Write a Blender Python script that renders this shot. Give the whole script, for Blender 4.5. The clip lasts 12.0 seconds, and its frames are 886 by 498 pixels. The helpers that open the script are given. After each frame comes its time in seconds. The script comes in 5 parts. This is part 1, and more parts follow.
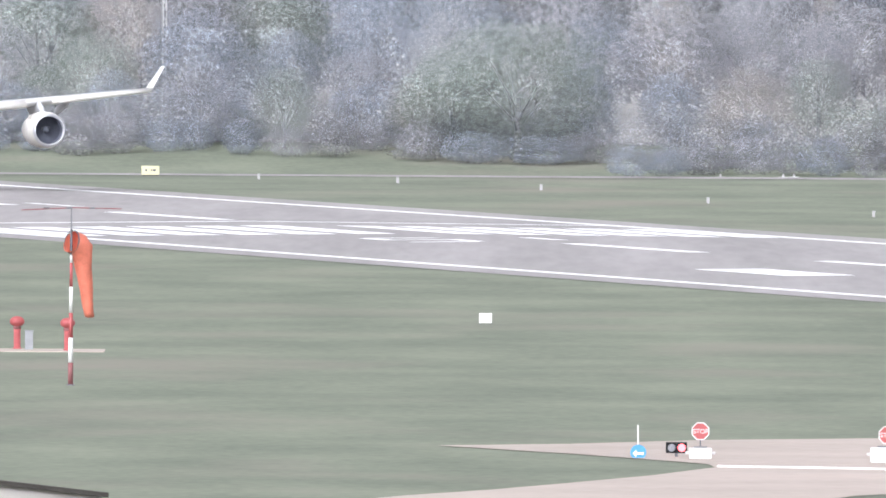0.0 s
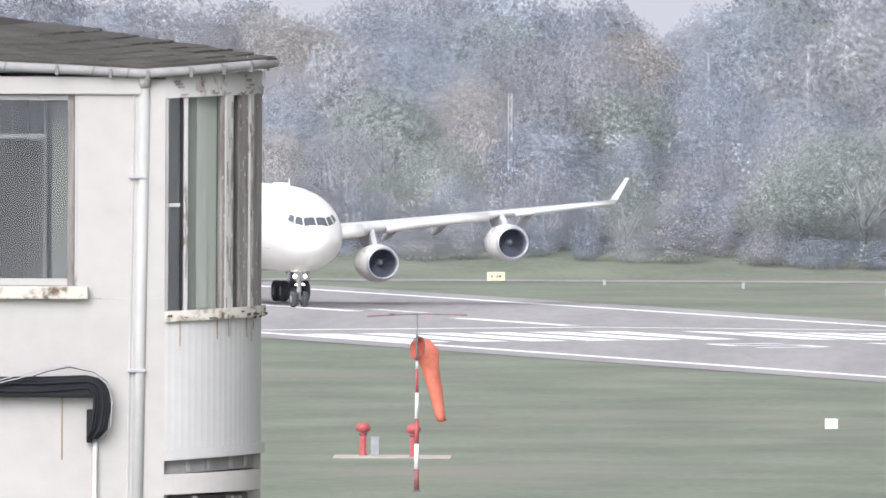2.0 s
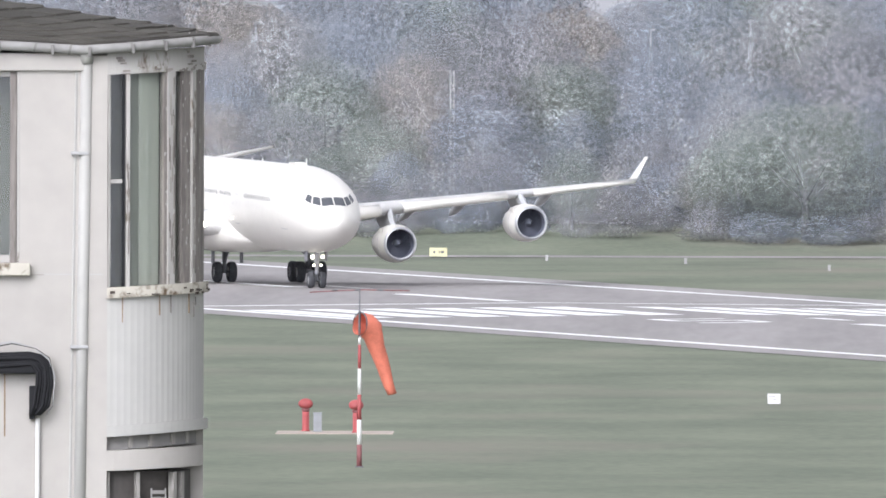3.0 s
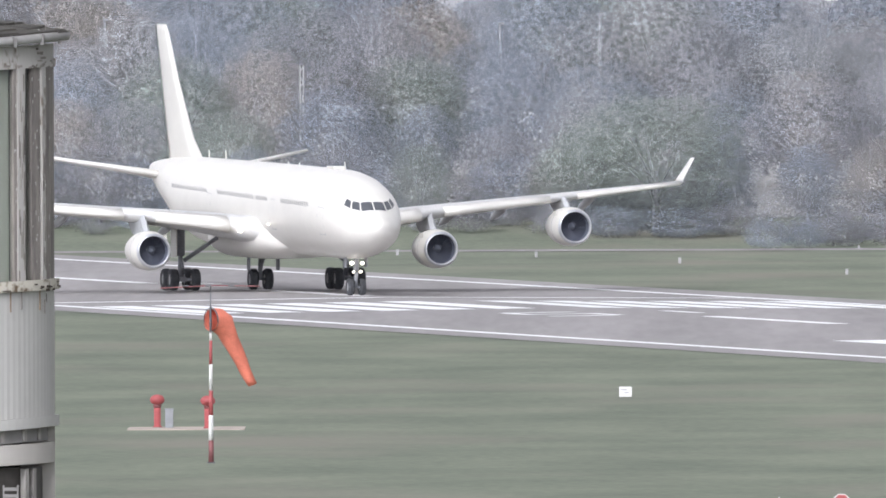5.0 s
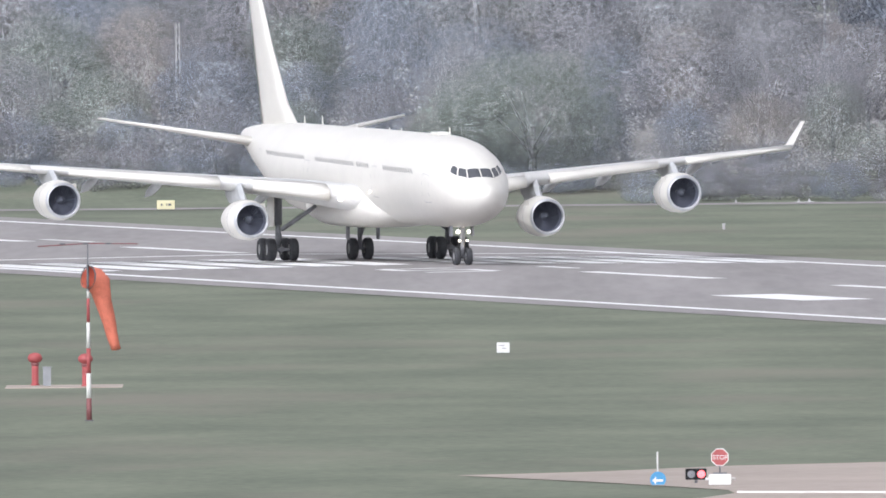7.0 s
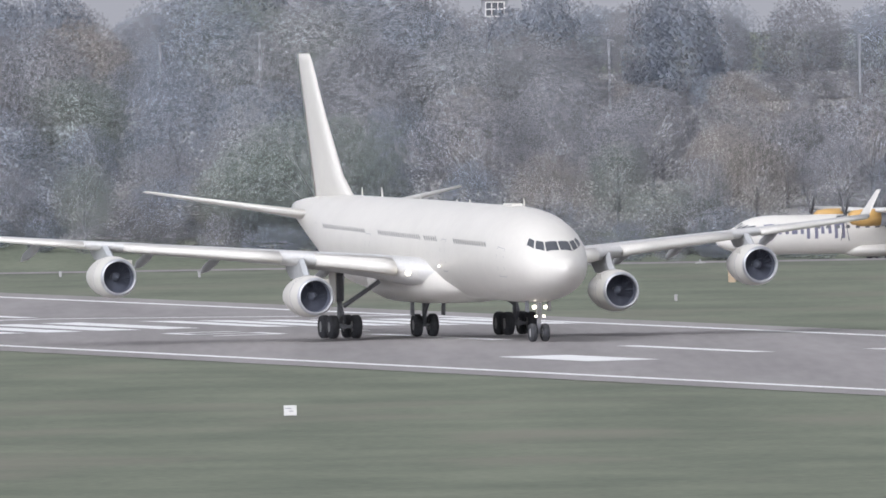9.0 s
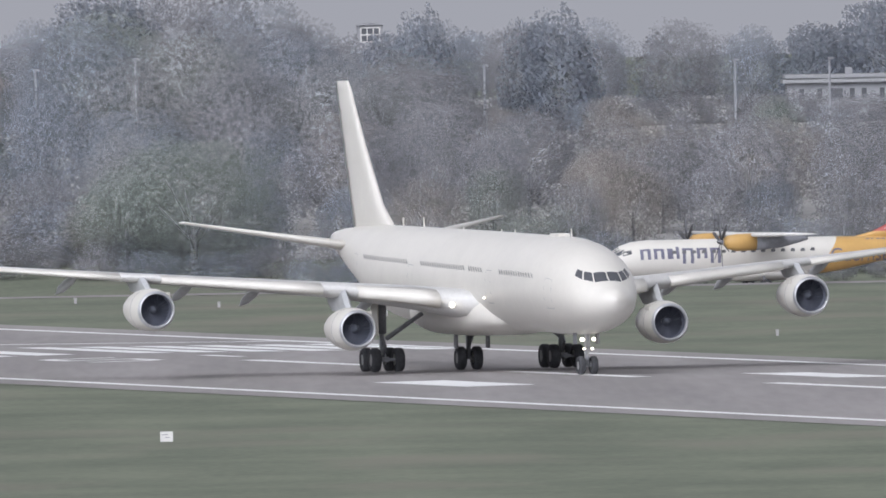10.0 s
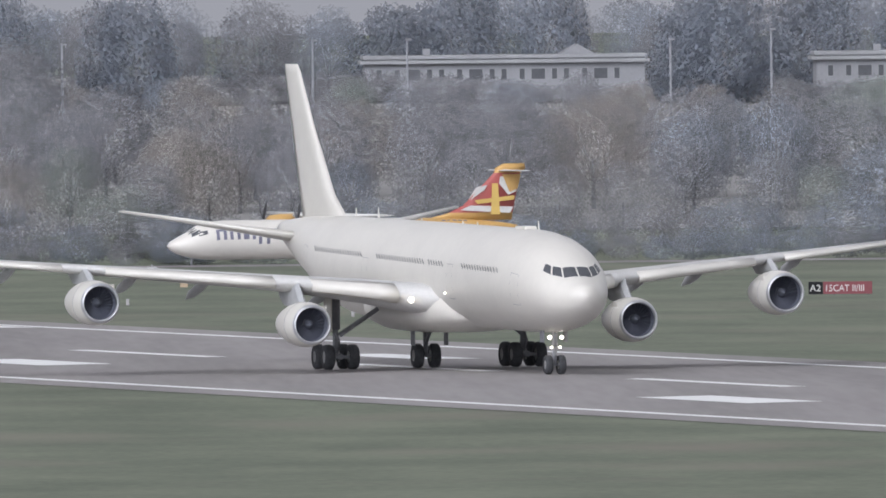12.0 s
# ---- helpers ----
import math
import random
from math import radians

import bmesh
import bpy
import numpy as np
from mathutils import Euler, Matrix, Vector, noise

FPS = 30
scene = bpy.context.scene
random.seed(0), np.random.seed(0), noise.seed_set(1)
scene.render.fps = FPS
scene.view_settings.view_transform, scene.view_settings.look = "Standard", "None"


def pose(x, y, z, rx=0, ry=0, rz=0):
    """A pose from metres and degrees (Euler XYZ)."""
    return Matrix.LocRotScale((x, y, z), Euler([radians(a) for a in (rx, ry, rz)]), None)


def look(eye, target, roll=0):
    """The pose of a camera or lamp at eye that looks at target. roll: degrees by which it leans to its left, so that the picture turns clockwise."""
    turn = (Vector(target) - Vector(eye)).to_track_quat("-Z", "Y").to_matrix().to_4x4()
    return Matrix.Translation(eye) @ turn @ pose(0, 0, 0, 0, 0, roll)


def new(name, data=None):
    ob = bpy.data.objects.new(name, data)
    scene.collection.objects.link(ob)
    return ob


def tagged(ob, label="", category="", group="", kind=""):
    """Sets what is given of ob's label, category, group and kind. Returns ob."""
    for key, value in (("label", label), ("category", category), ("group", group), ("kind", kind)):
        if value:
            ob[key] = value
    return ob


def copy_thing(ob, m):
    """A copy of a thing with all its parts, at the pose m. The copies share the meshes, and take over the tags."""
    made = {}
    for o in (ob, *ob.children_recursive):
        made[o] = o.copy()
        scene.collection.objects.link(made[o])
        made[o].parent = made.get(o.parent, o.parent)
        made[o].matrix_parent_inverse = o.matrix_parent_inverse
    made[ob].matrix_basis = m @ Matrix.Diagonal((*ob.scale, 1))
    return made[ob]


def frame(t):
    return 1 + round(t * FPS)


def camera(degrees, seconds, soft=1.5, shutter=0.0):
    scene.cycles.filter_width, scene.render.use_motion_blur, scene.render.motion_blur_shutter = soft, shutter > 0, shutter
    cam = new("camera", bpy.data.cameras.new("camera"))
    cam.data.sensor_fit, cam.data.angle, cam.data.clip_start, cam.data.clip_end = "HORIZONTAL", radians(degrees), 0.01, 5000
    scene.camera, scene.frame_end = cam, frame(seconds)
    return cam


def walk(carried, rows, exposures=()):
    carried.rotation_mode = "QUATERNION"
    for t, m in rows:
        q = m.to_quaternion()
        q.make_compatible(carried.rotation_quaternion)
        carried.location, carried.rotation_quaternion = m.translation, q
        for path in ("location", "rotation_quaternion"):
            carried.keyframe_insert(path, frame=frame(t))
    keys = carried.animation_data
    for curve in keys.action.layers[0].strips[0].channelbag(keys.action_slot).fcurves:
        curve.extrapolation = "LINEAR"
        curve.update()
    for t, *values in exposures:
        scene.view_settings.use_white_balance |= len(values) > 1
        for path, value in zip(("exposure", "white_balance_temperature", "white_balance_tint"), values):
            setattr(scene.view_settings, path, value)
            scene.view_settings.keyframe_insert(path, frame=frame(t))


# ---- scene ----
cam = camera(1.6889, 12.0, soft=1.7)
EYE_Z = 28.517


def aim(yaw, pitch, roll):
    """The camera stays on its spot and only turns: degrees to the right, up, and of lean to the right."""
    return pose(0, 0, EYE_Z) @ pose(0, 0, 0, 0, 0, -yaw) @ pose(0, 0, 0, 90 + pitch) @ pose(0, 0, 0, 0, 0, -roll)


TURNS = [(0, 0.1040, -0.9176, -0.3718), (0.3, 0.3342, -0.9111, -0.3473), (0.5, 0.3657, -0.8620, -0.2025),
         (0.6, 0.2184, -0.8289, -0.1860), (0.7, -0.0249, -0.7681, -0.1695), (0.8, -0.1936, -0.7088, -0.1564),
         (0.9, -0.3762, -0.6634, -0.1353), (1, -0.2904, -0.6652, -0.1351), (1.1, -0.3390, -0.6560, -0.1640),
         (1.5, -0.3678, -0.6904, -0.2794), (2, -0.5561, -0.7194, -0.2649), (2.5, -0.5404, -0.7944, -0.2941),
         (3, -0.4460, -0.7652, -0.1665), (3.2, -0.4450, -0.8061, -0.0618), (4.8, -0.2005, -0.7336, 0.2171),
         (5, -0.1611, -0.7755, 0.2162), (5.5, -0.1083, -0.7742, 0.1920), (6, -0.0271, -0.6849, 0.2112),
         (6.5, 0.0937, -0.7271, 0.4508), (7, 0.0729, -0.8601, 0.5091), (7.5, 0.1039, -0.8075, 0.5164),
         (7.7, 0.1151, -0.8358, 0.5280), (9.3, 0.5610, -0.7374, 1.0019), (9.5, 0.6015, -0.7622, 1.0344),
         (10, 0.7194, -0.7011, 1.0706), (10.5, 0.9071, -0.6783, 0.9847), (11, 1.0877, -0.7522, 0.8999),
         (11.5, 1.2715, -0.7332, 0.6497), (12, 1.5268, -0.7508, 0.6202)]
walk(cam, [(t, aim(y, p, r)) for t, y, p, r in TURNS],
     exposures=[(0, 0.65), (1, 0.72), (1.5, 0.66), (3.2, 0.36), (5.5, 0.2), (7.7, 0.09), (9.5, -0.24), (12, -0.39)])

# ---- daylight: a bright overcast sky ----
world = bpy.data.worlds.new("overcast_sky")
world.use_nodes = True
scene.world = world
wn = world.node_tree.nodes
sky = wn.new("ShaderNodeTexSky")
sky.sky_type = "NISHITA"
sky.sun_disc = False
sky.sun_elevation, sky.sun_rotation = radians(33), radians(204)
sky.air_density, sky.dust_density, sky.ozone_density = 1.0, 3.8, 1.0
grey = wn.new("ShaderNodeHueSaturation")
grey.inputs["Saturation"].default_value = 0.0
grey.inputs["Value"].default_value = 1.15
# the cloud is as bright towards the rim of the land as just above it
way, cut, rim, join = (wn.new(k) for k in ("ShaderNodeTexCoord", "ShaderNodeSeparateXYZ", "ShaderNodeMath", "ShaderNodeCombineXYZ"))
rim.operation, rim.inputs[1].default_value = "MAXIMUM", 0.06
world.node_tree.links.new(way.outputs["Generated"], cut.inputs[0])
world.node_tree.links.new(cut.outputs["Z"], rim.inputs[0])
for axis in "XY":
    world.node_tree.links.new(cut.outputs[axis], join.inputs[axis])
world.node_tree.links.new(rim.outputs[0], join.inputs["Z"])
world.node_tree.links.new(join.outputs[0], sky.inputs[0])
world.node_tree.links.new(sky.outputs[0], grey.inputs["Color"])
cloud = wn.new("ShaderNodeMix")
cloud.data_type, cloud.blend_type = "RGBA", "MULTIPLY"
cloud.inputs["Factor"].default_value = 1.0
cloud.inputs["B"].default_value = (0.963, 0.99, 1.13, 1)
world.node_tree.links.new(grey.outputs[0], cloud.inputs["A"])
world.node_tree.links.new(cloud.outputs["Result"], wn["Background"].inputs[0])
wn["Background"].inputs[1].default_value = 0.15
sun_data = bpy.data.lights.new("sun", "SUN")
sun_data.energy, sun_data.angle, sun_data.color = 1.35, radians(45), (1.0, 0.97, 0.93)
sun = new("sun", sun_data)
sun.matrix_basis = look((0, 0, 100), (34, 70, 36))


# ---- materials ----
def mat(name, color, rough=0.6, metal=0.0, vary=0.12, scale=3.0, bump=0.0, tint=None, fine=None, stretch=(1, 1, 1), piece=0.0, emit=0.0, edges=(0.52, 0.98)):
    """A surface with two scales of change: broad patches and fine grain. piece: how much single pieces differ."""
    m = bpy.data.materials.new(name)
    m.use_nodes = True
    nt = m.node_tree
    b = nt.nodes["Principled BSDF"]
    b.inputs["Roughness"].default_value, b.inputs["Metallic"].default_value = rough, metal
    tc, mp = nt.nodes.new("ShaderNodeTexCoord"), nt.nodes.new("ShaderNodeMapping")
    mp.inputs["Scale"].default_value = stretch
    nt.links.new(tc.outputs["Object"], mp.inputs[0])
    big, small = nt.nodes.new("ShaderNodeTexNoise"), nt.nodes.new("ShaderNodeTexNoise")
    big.inputs["Scale"].default_value, small.inputs["Scale"].default_value = scale, fine or scale * 9
    big.inputs["Detail"].default_value = 5
    small.inputs["Detail"].default_value = 3
    for n in (big, small):
        nt.links.new(mp.outputs[0], n.inputs["Vector"])
    add = nt.nodes.new("ShaderNodeMath")
    add.operation = "MULTIPLY_ADD"
    nt.links.new(small.outputs["Fac"], add.inputs[0])
    add.inputs[1].default_value = 0.5
    nt.links.new(big.outputs["Fac"], add.inputs[2])
    ramp = nt.nodes.new("ShaderNodeValToRGB")
    c = Vector(color)
    d = Vector(tint) if tint else c * (1 - vary * 1.6)
    ramp.color_ramp.elements[0].position, ramp.color_ramp.elements[1].position = edges
    ramp.color_ramp.elements[0].color = (*d, 1)
    ramp.color_ramp.elements[1].color = (*(c * (1 + vary * 0.6)), 1)
    nt.links.new(add.outputs[0], ramp.inputs[0])
    out = ramp.outputs[0]
    if piece:
        info, hsv = nt.nodes.new("ShaderNodeObjectInfo"), nt.nodes.new("ShaderNodeHueSaturation")
        rng = nt.nodes.new("ShaderNodeMapRange")
        rng.inputs["To Min"].default_value, rng.inputs["To Max"].default_value = 1 - piece, 1 + piece
        nt.links.new(info.outputs["Random"], rng.inputs["Value"])
        nt.links.new(rng.outputs[0], hsv.inputs["Value"])
        nt.links.new(out, hsv.inputs["Color"])
        out = hsv.outputs[0]
    nt.links.new(out, b.inputs["Base Color"])
    if bump:
        bp = nt.nodes.new("ShaderNodeBump")
        bp.inputs["Strength"].default_value, bp.inputs["Distance"].default_value = 1.0, bump
        nt.links.new(small.outputs["Fac"], bp.inputs["Height"])
        nt.links.new(bp.outputs[0], b.inputs["Normal"])
    if emit:
        b.inputs["Emission Color"].default_value = (*color, 1)
        b.inputs["Emission Strength"].default_value = emit
    return m


def grass_mat(name, light, dark, dry):
    m = mat(name, light, 0.9, vary=0.2, scale=0.10, tint=dark, fine=1.6, stretch=(1, 0.42, 1))
    nt = m.node_tree
    b = nt.nodes["Principled BSDF"]
    b.inputs["Specular IOR Level"].default_value = 0.15
    base = b.inputs["Base Color"].links[0].from_socket
    tc, mp, nz = (nt.nodes.new(k) for k in ("ShaderNodeTexCoord", "ShaderNodeMapping", "ShaderNodeTexNoise"))
    mp.inputs["Scale"].default_value = (0.05, 0.022, 1)
    nz.inputs["Scale"].default_value, nz.inputs["Detail"].default_value = 1.0, 6
    rp, mx = nt.nodes.new("ShaderNodeValToRGB"), nt.nodes.new("ShaderNodeMix")
    mx.data_type = "RGBA"
    rp.color_ramp.elements[0].position, rp.color_ramp.elements[1].position = 0.52, 0.78
    nt.links.new(tc.outputs["Object"], mp.inputs[0])
    nt.links.new(mp.outputs[0], nz.inputs["Vector"])
    nt.links.new(nz.outputs["Fac"], rp.inputs[0])
    nt.links.new(rp.outputs[0], mx.inputs["Factor"])
    nt.links.new(base, mx.inputs["A"])
    mx.inputs["B"].default_value = (*dry, 1)
    nt.links.new(mx.outputs["Result"], b.inputs["Base Color"])
    return m


GRASS = grass_mat("mown_grass", (0.187, 0.204, 0.153), (0.132, 0.15, 0.112), (0.222, 0.207, 0.172))
ASPHALT = mat("worn_asphalt", (0.30, 0.282, 0.275), 0.85, vary=0.14, scale=0.16, fine=1.2, stretch=(1, 0.05, 1))
PAINT_LINE = mat("white_runway_paint", (0.86, 0.86, 0.85), 0.6, vary=0.06, scale=0.25, fine=2.0)
CONCRETE = mat("pale_concrete", (0.43, 0.365, 0.315), 0.85, vary=0.14, scale=0.05, fine=1.2)
SKIN = mat("white_aircraft_paint", (0.69, 0.668, 0.615), 0.35, vary=0.035, scale=0.35, fine=2.5)
SKIN_GREY = mat("grey_aircraft_paint", (0.60, 0.595, 0.58), 0.6, vary=0.08, scale=0.5, fine=4)
METAL = mat("bare_aluminium", (0.66, 0.67, 0.69), 0.5, 1.0, vary=0.06, scale=2)
DARK_METAL = mat("dark_steel", (0.16, 0.16, 0.17), 0.45, 0.6, vary=0.2, scale=4)
STRUT = mat("grey_gear_paint", (0.25, 0.255, 0.275), 0.5, vary=0.15, scale=3)
RUBBER = mat("tyre_rubber", (0.06, 0.062, 0.068), 0.85, vary=0.25, scale=5)
GLASS_DARK = mat("dark_glazing", (0.09, 0.095, 0.105), 0.2, vary=0.1, scale=2)
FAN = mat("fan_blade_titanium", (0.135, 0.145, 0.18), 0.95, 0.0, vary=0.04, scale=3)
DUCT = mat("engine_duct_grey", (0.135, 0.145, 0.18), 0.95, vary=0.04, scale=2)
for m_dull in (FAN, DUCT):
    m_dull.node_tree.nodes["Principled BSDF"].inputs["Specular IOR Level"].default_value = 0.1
SEAM = mat("panel_seam_grey", (0.42, 0.42, 0.42), 0.5, vary=0.1, scale=3)
LAMP = mat("lit_lamp", (1.0, 0.93, 0.80), 0.2, vary=0.0, emit=4.5)


# ---- building blocks ----
def part(name, bm, material, parent=None, label="", smooth=False):
    """Links a bmesh as one mesh object, under a thing or part where one is given."""
    me = bpy.data.meshes.new(name)
    bmesh.ops.recalc_face_normals(bm, faces=bm.faces)
    bm.to_mesh(me)
    bm.free()
    for mt in (material if isinstance(material, (list, tuple)) else [material]):
        me.materials.append(mt)
    if smooth:
        for poly in me.polygons:
            poly.use_smooth = True
    ob = new(name, me)
    if parent:
        ob.parent = parent
    if label:
        ob["label"] = label
    return ob


def thing(name, label, category, group="", m=None, kind=""):
    ob = new(name)
    ob.empty_display_size = 0.3
    if m is not None:
        ob.matrix_basis = m
    return tagged(ob, label, category, group, kind)


def box(bm, x0, x1, y0, y1, z0, z1, bevel=0.0):
    vs = [bm.verts.new((x, y, z)) for z in (z0, z1) for x, y in ((x0, y0), (x1, y0), (x1, y1), (x0, y1))]
    fs = [bm.faces.new([vs[i] for i in q]) for q in ((3, 2, 1, 0), (4, 5, 6, 7), (0, 1, 5, 4), (1, 2, 6, 5), (2, 3, 7, 6), (3, 0, 4, 7))]
    if bevel:
        edges = list({e for f in fs for e in f.edges})
        bmesh.ops.bevel(bm, geom=edges, offset=bevel, segments=2, affect="EDGES", profile=0.6)
    return bm


def boxed(*a, bevel=0.0):
    return box(bmesh.new(), *a, bevel=bevel)


def loft(bm, rings, cap=True, close=True):
    """Skins a row of rings that have the same number of points."""
    rows = [[bm.verts.new(p) for p in ring] for ring in rings]
    n = len(rows[0])
    for a, b in zip(rows, rows[1:]):
        for i in range(n if close else n - 1):
            bm.faces.new((a[i], a[(i + 1) % n], b[(i + 1) % n], b[i]))
    if cap:
        bm.faces.new(rows[0][::-1])
        bm.faces.new(rows[-1])
    return bm


def ring(cx, cy, cz, r, axis="x", n=24, r2=None):
    r2 = r if r2 is None else r2
    pts = []
    for i in range(n):
        a = 2 * math.pi * i / n
        u, v = r * math.cos(a), r2 * math.sin(a)
        pts.append({"x": (cx, cy + u, cz + v), "y": (cx + u, cy, cz + v), "z": (cx + u, cy + v, cz)}[axis])
    return pts


def rod(bm, a, b, r, r2=None, n=10):
    """A tapered round bar from a to b."""
    a, b = Vector(a), Vector(b)
    q = (b - a).to_track_quat("Z", "Y").to_matrix()
    rr = r if r2 is None else r2
    ringat = lambda c, k: [c + q @ Vector((k * math.cos(2 * math.pi * i / n), k * math.sin(2 * math.pi * i / n), 0)) for i in range(n)]
    return loft(bm, [ringat(a, r), ringat(b, rr)])


def lathe(bm, profile, axis="x", n=28, at=(0, 0, 0), cap=False):
    """Turns (along, radius) round an axis."""
    rings = []
    for s, r in profile:
        p = {"x": (s, 0, 0), "y": (0, s, 0), "z": (0, 0, s)}[axis]
        rings.append(ring(at[0] + p[0], at[1] + p[1], at[2] + p[2], max(r, 0.002), axis, n))
    return loft(bm, rings, cap)


# ---- the airfield's plan: the runway's own axes ----
HEADING = 13.856
ORIGIN = Vector((0.034, 1834.215))
AHEAD = Vector((math.sin(radians(HEADING)), -math.cos(radians(HEADING))))
PORT = Vector((math.cos(radians(HEADING)), math.sin(radians(HEADING))))
CROWN, HALF = 0.218, 23.3


def lerp_table(table, v):
    for (a, za), (b, zb) in zip(table, table[1:]):
        if v <= b:
            k = max(0.0, (v - a) / (b - a))
            k = k * k * (3 - 2 * k)
            return za + (zb - za) * k
    return table[-1][1]


LAND = [(0, 0), (2100, 0), (2158, -1.5), (2205, -1.5), (2300, 2.2), (2420, 6.0), (2520, 7.6), (2700, 8.0), (3200, 2.0), (4950, -1.0)]


def land(y):
    return lerp_table(LAND, y) - 0.03


def rwy(a, y, lift=0.0):
    """A point on the cambered runway: metres along it and to port of its centre line."""
    q = ORIGIN + AHEAD * a + PORT * y
    return (q.x, q.y, CROWN * max(0.0, 1 - abs(y) / 23.0) + lift)


def ground_sheet():
    bm = bmesh.new()
    ys = [-400, 0, 400, 800, 1100, 1300, 1500, 1700, 1900, 2000, 2060] + list(range(2090, 2320, 6)) + list(range(2320, 2760, 22)) + [2800, 3000, 3200, 3600, 4000, 4500, 4950]
    xs = [-2500, -1200, -600, -300, -150, -80, -40, 0, 40, 80, 120, 160, 220, 400, 800, 1500, 2500]
    grid = [[bm.verts.new((x, y, land(y))) for x in xs] for y in ys]
    for r0, r1 in zip(grid, grid[1:]):
        for i in range(len(xs) - 1):
            bm.faces.new((r0[i], r0[i + 1], r1[i + 1], r1[i]))
    ob = part("ground", bm, GRASS, smooth=True)
    return tagged(ob, "mown green airfield grass with dry straw patches", "ground", kind="structure")


def strip(bm, a0, a1, ys, lift, step=40):
    """A sheet along the runway between a0 and a1, with lines of points at each offset in ys."""
    n = max(1, int(abs(a1 - a0) / step))
    rows = [[bm.verts.new(rwy(a0 + (a1 - a0) * i / n, y, lift)) for y in ys] for i in range(n + 1)]
    for p, q in zip(rows, rows[1:]):
        for i in range(len(ys) - 1):
            bm.faces.new((p[i], p[i + 1], q[i + 1], q[i]))


def build_runway():
    bm = bmesh.new()
    strip(bm, -330, 1500, [-27.6, -23, -12, 0, 12, 23, 28.4], 0.0)
    road = tagged(part("runway", bm, ASPHALT), "grey worn asphalt runway with white painted markings", "runway", kind="structure")

    def mark(name, pieces):
        bm = bmesh.new()
        for a0, a1, y0, y1 in pieces:
            strip(bm, a0, a1, [y0, y1] if y0 * y1 >= 0 else [y0, 0, y1], 0.012, 12)
        return part(name, bm, PAINT_LINE, road)

    mark("edge_line", [(-330, 1500, -23.9, -22.75)])
    mark("edge_line", [(-330, 1500, 22.75, 23.9)])
    mark("threshold_bar", [(-37.4, -35.6, -22.8, 22.8)])
    for i in range(6):
        for s in (-1, 1):
            y = s * (3.1 + 3.6 * i)
            mark("threshold_stripe", [(-21.5, 9.5, y - 1.2, y + 1.2)])
    for k in range(-6, 20):
        a = 45.5 + 59.3 * k
        if -20 < a < 40 or (-45 < a < 30):
            continue
        mark("centre_dash", [(a, a + 30.5, -0.7, 0.7)])
    for a in (126.5, 270.5):
        mark("touchdown_block", [(a, a + 21, -13.4, -9.3)])
        mark("touchdown_block", [(a, a + 21, 8.2, 12.3)])
    mark("taxi_line", [(-112, -97, 3.1, 3.9)])
    # the digits, read along the runway
    mark("digit_one", [(22, 31, 2.5, 3.5)])
    mark("digit_five", [(36.3, 37.6, -7.8, -3.6), (30, 36.3, -3.9, -3.0), (29.4, 30.6, -7.8, -3.0), (24.3, 29.4, -7.9, -7.0), (23.2, 24.6, -7.5, -3.0)])
    return road


ground = ground_sheet()
runway = build_runway()


# ---- the four-engined airliner ----
PYLON = mat("pylon_grey_paint", (0.46, 0.47, 0.48), 0.45, vary=0.1, scale=1.5)
PANE_GREY = mat("shaded_cabin_glazing", (0.22, 0.225, 0.235), 0.35, vary=0.1, scale=2)
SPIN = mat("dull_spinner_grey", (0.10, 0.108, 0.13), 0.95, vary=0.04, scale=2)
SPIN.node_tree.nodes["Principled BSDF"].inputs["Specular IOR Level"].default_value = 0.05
NOSE_GEAR = 6.72
TOP = [(0, 4.30), (0.25, 4.80), (0.7, 5.03), (1.2, 5.22), (1.72, 5.43), (2.5, 6.03), (3.2, 6.48), (4.2, 6.95), (5.5, 7.30), (7.5, 7.65), (9.5, 7.82), (11.5, 7.88), (30, 8.10), (50, 8.27), (56, 8.18), (60, 8.02), (62.2, 7.86)]
BOTTOM = [(0, 4.30), (0.25, 3.82), (0.7, 3.46), (1.2, 3.19), (1.72, 2.97), (2.5, 2.74), (3.2, 2.60), (4.2, 2.46), (5.5, 2.34), (7.5, 2.27), (9.5, 2.26), (20, 2.37), (30, 2.47), (42, 2.60), (45, 2.85), (48, 3.40), (52, 4.40), (56, 5.42), (60, 6.45), (62.2, 6.88)]
WIDE = [(0, 0.0), (0.25, 0.50), (0.7, 0.93), (1.2, 1.25), (1.72, 1.52), (2.5, 1.84), (3.2, 2.06), (4.2, 2.30), (5.5, 2.53), (7.5, 2.74), (9.5, 2.82), (43, 2.82), (47, 2.62), (51, 2.20), (55, 1.70), (59, 1.12), (62.2, 0.50)]


def lin(table, v):
    for (a, za), (b, zb) in zip(table, table[1:]):
        if v <= b:
            return za + (zb - za) * max(0.0, (v - a) / (b - a))
    return table[-1][1]


def hull(s, deg):
    """A point of the fuselage skin: metres from the nose, degrees round it (0 port, 90 top)."""
    t, b, w = lin(TOP, s), lin(BOTTOM, s), lin(WIDE, s)
    a = radians(deg)
    return Vector((NOSE_GEAR - s, w * math.cos(a), (t + b) / 2 + (t - b) / 2 * math.sin(a)))


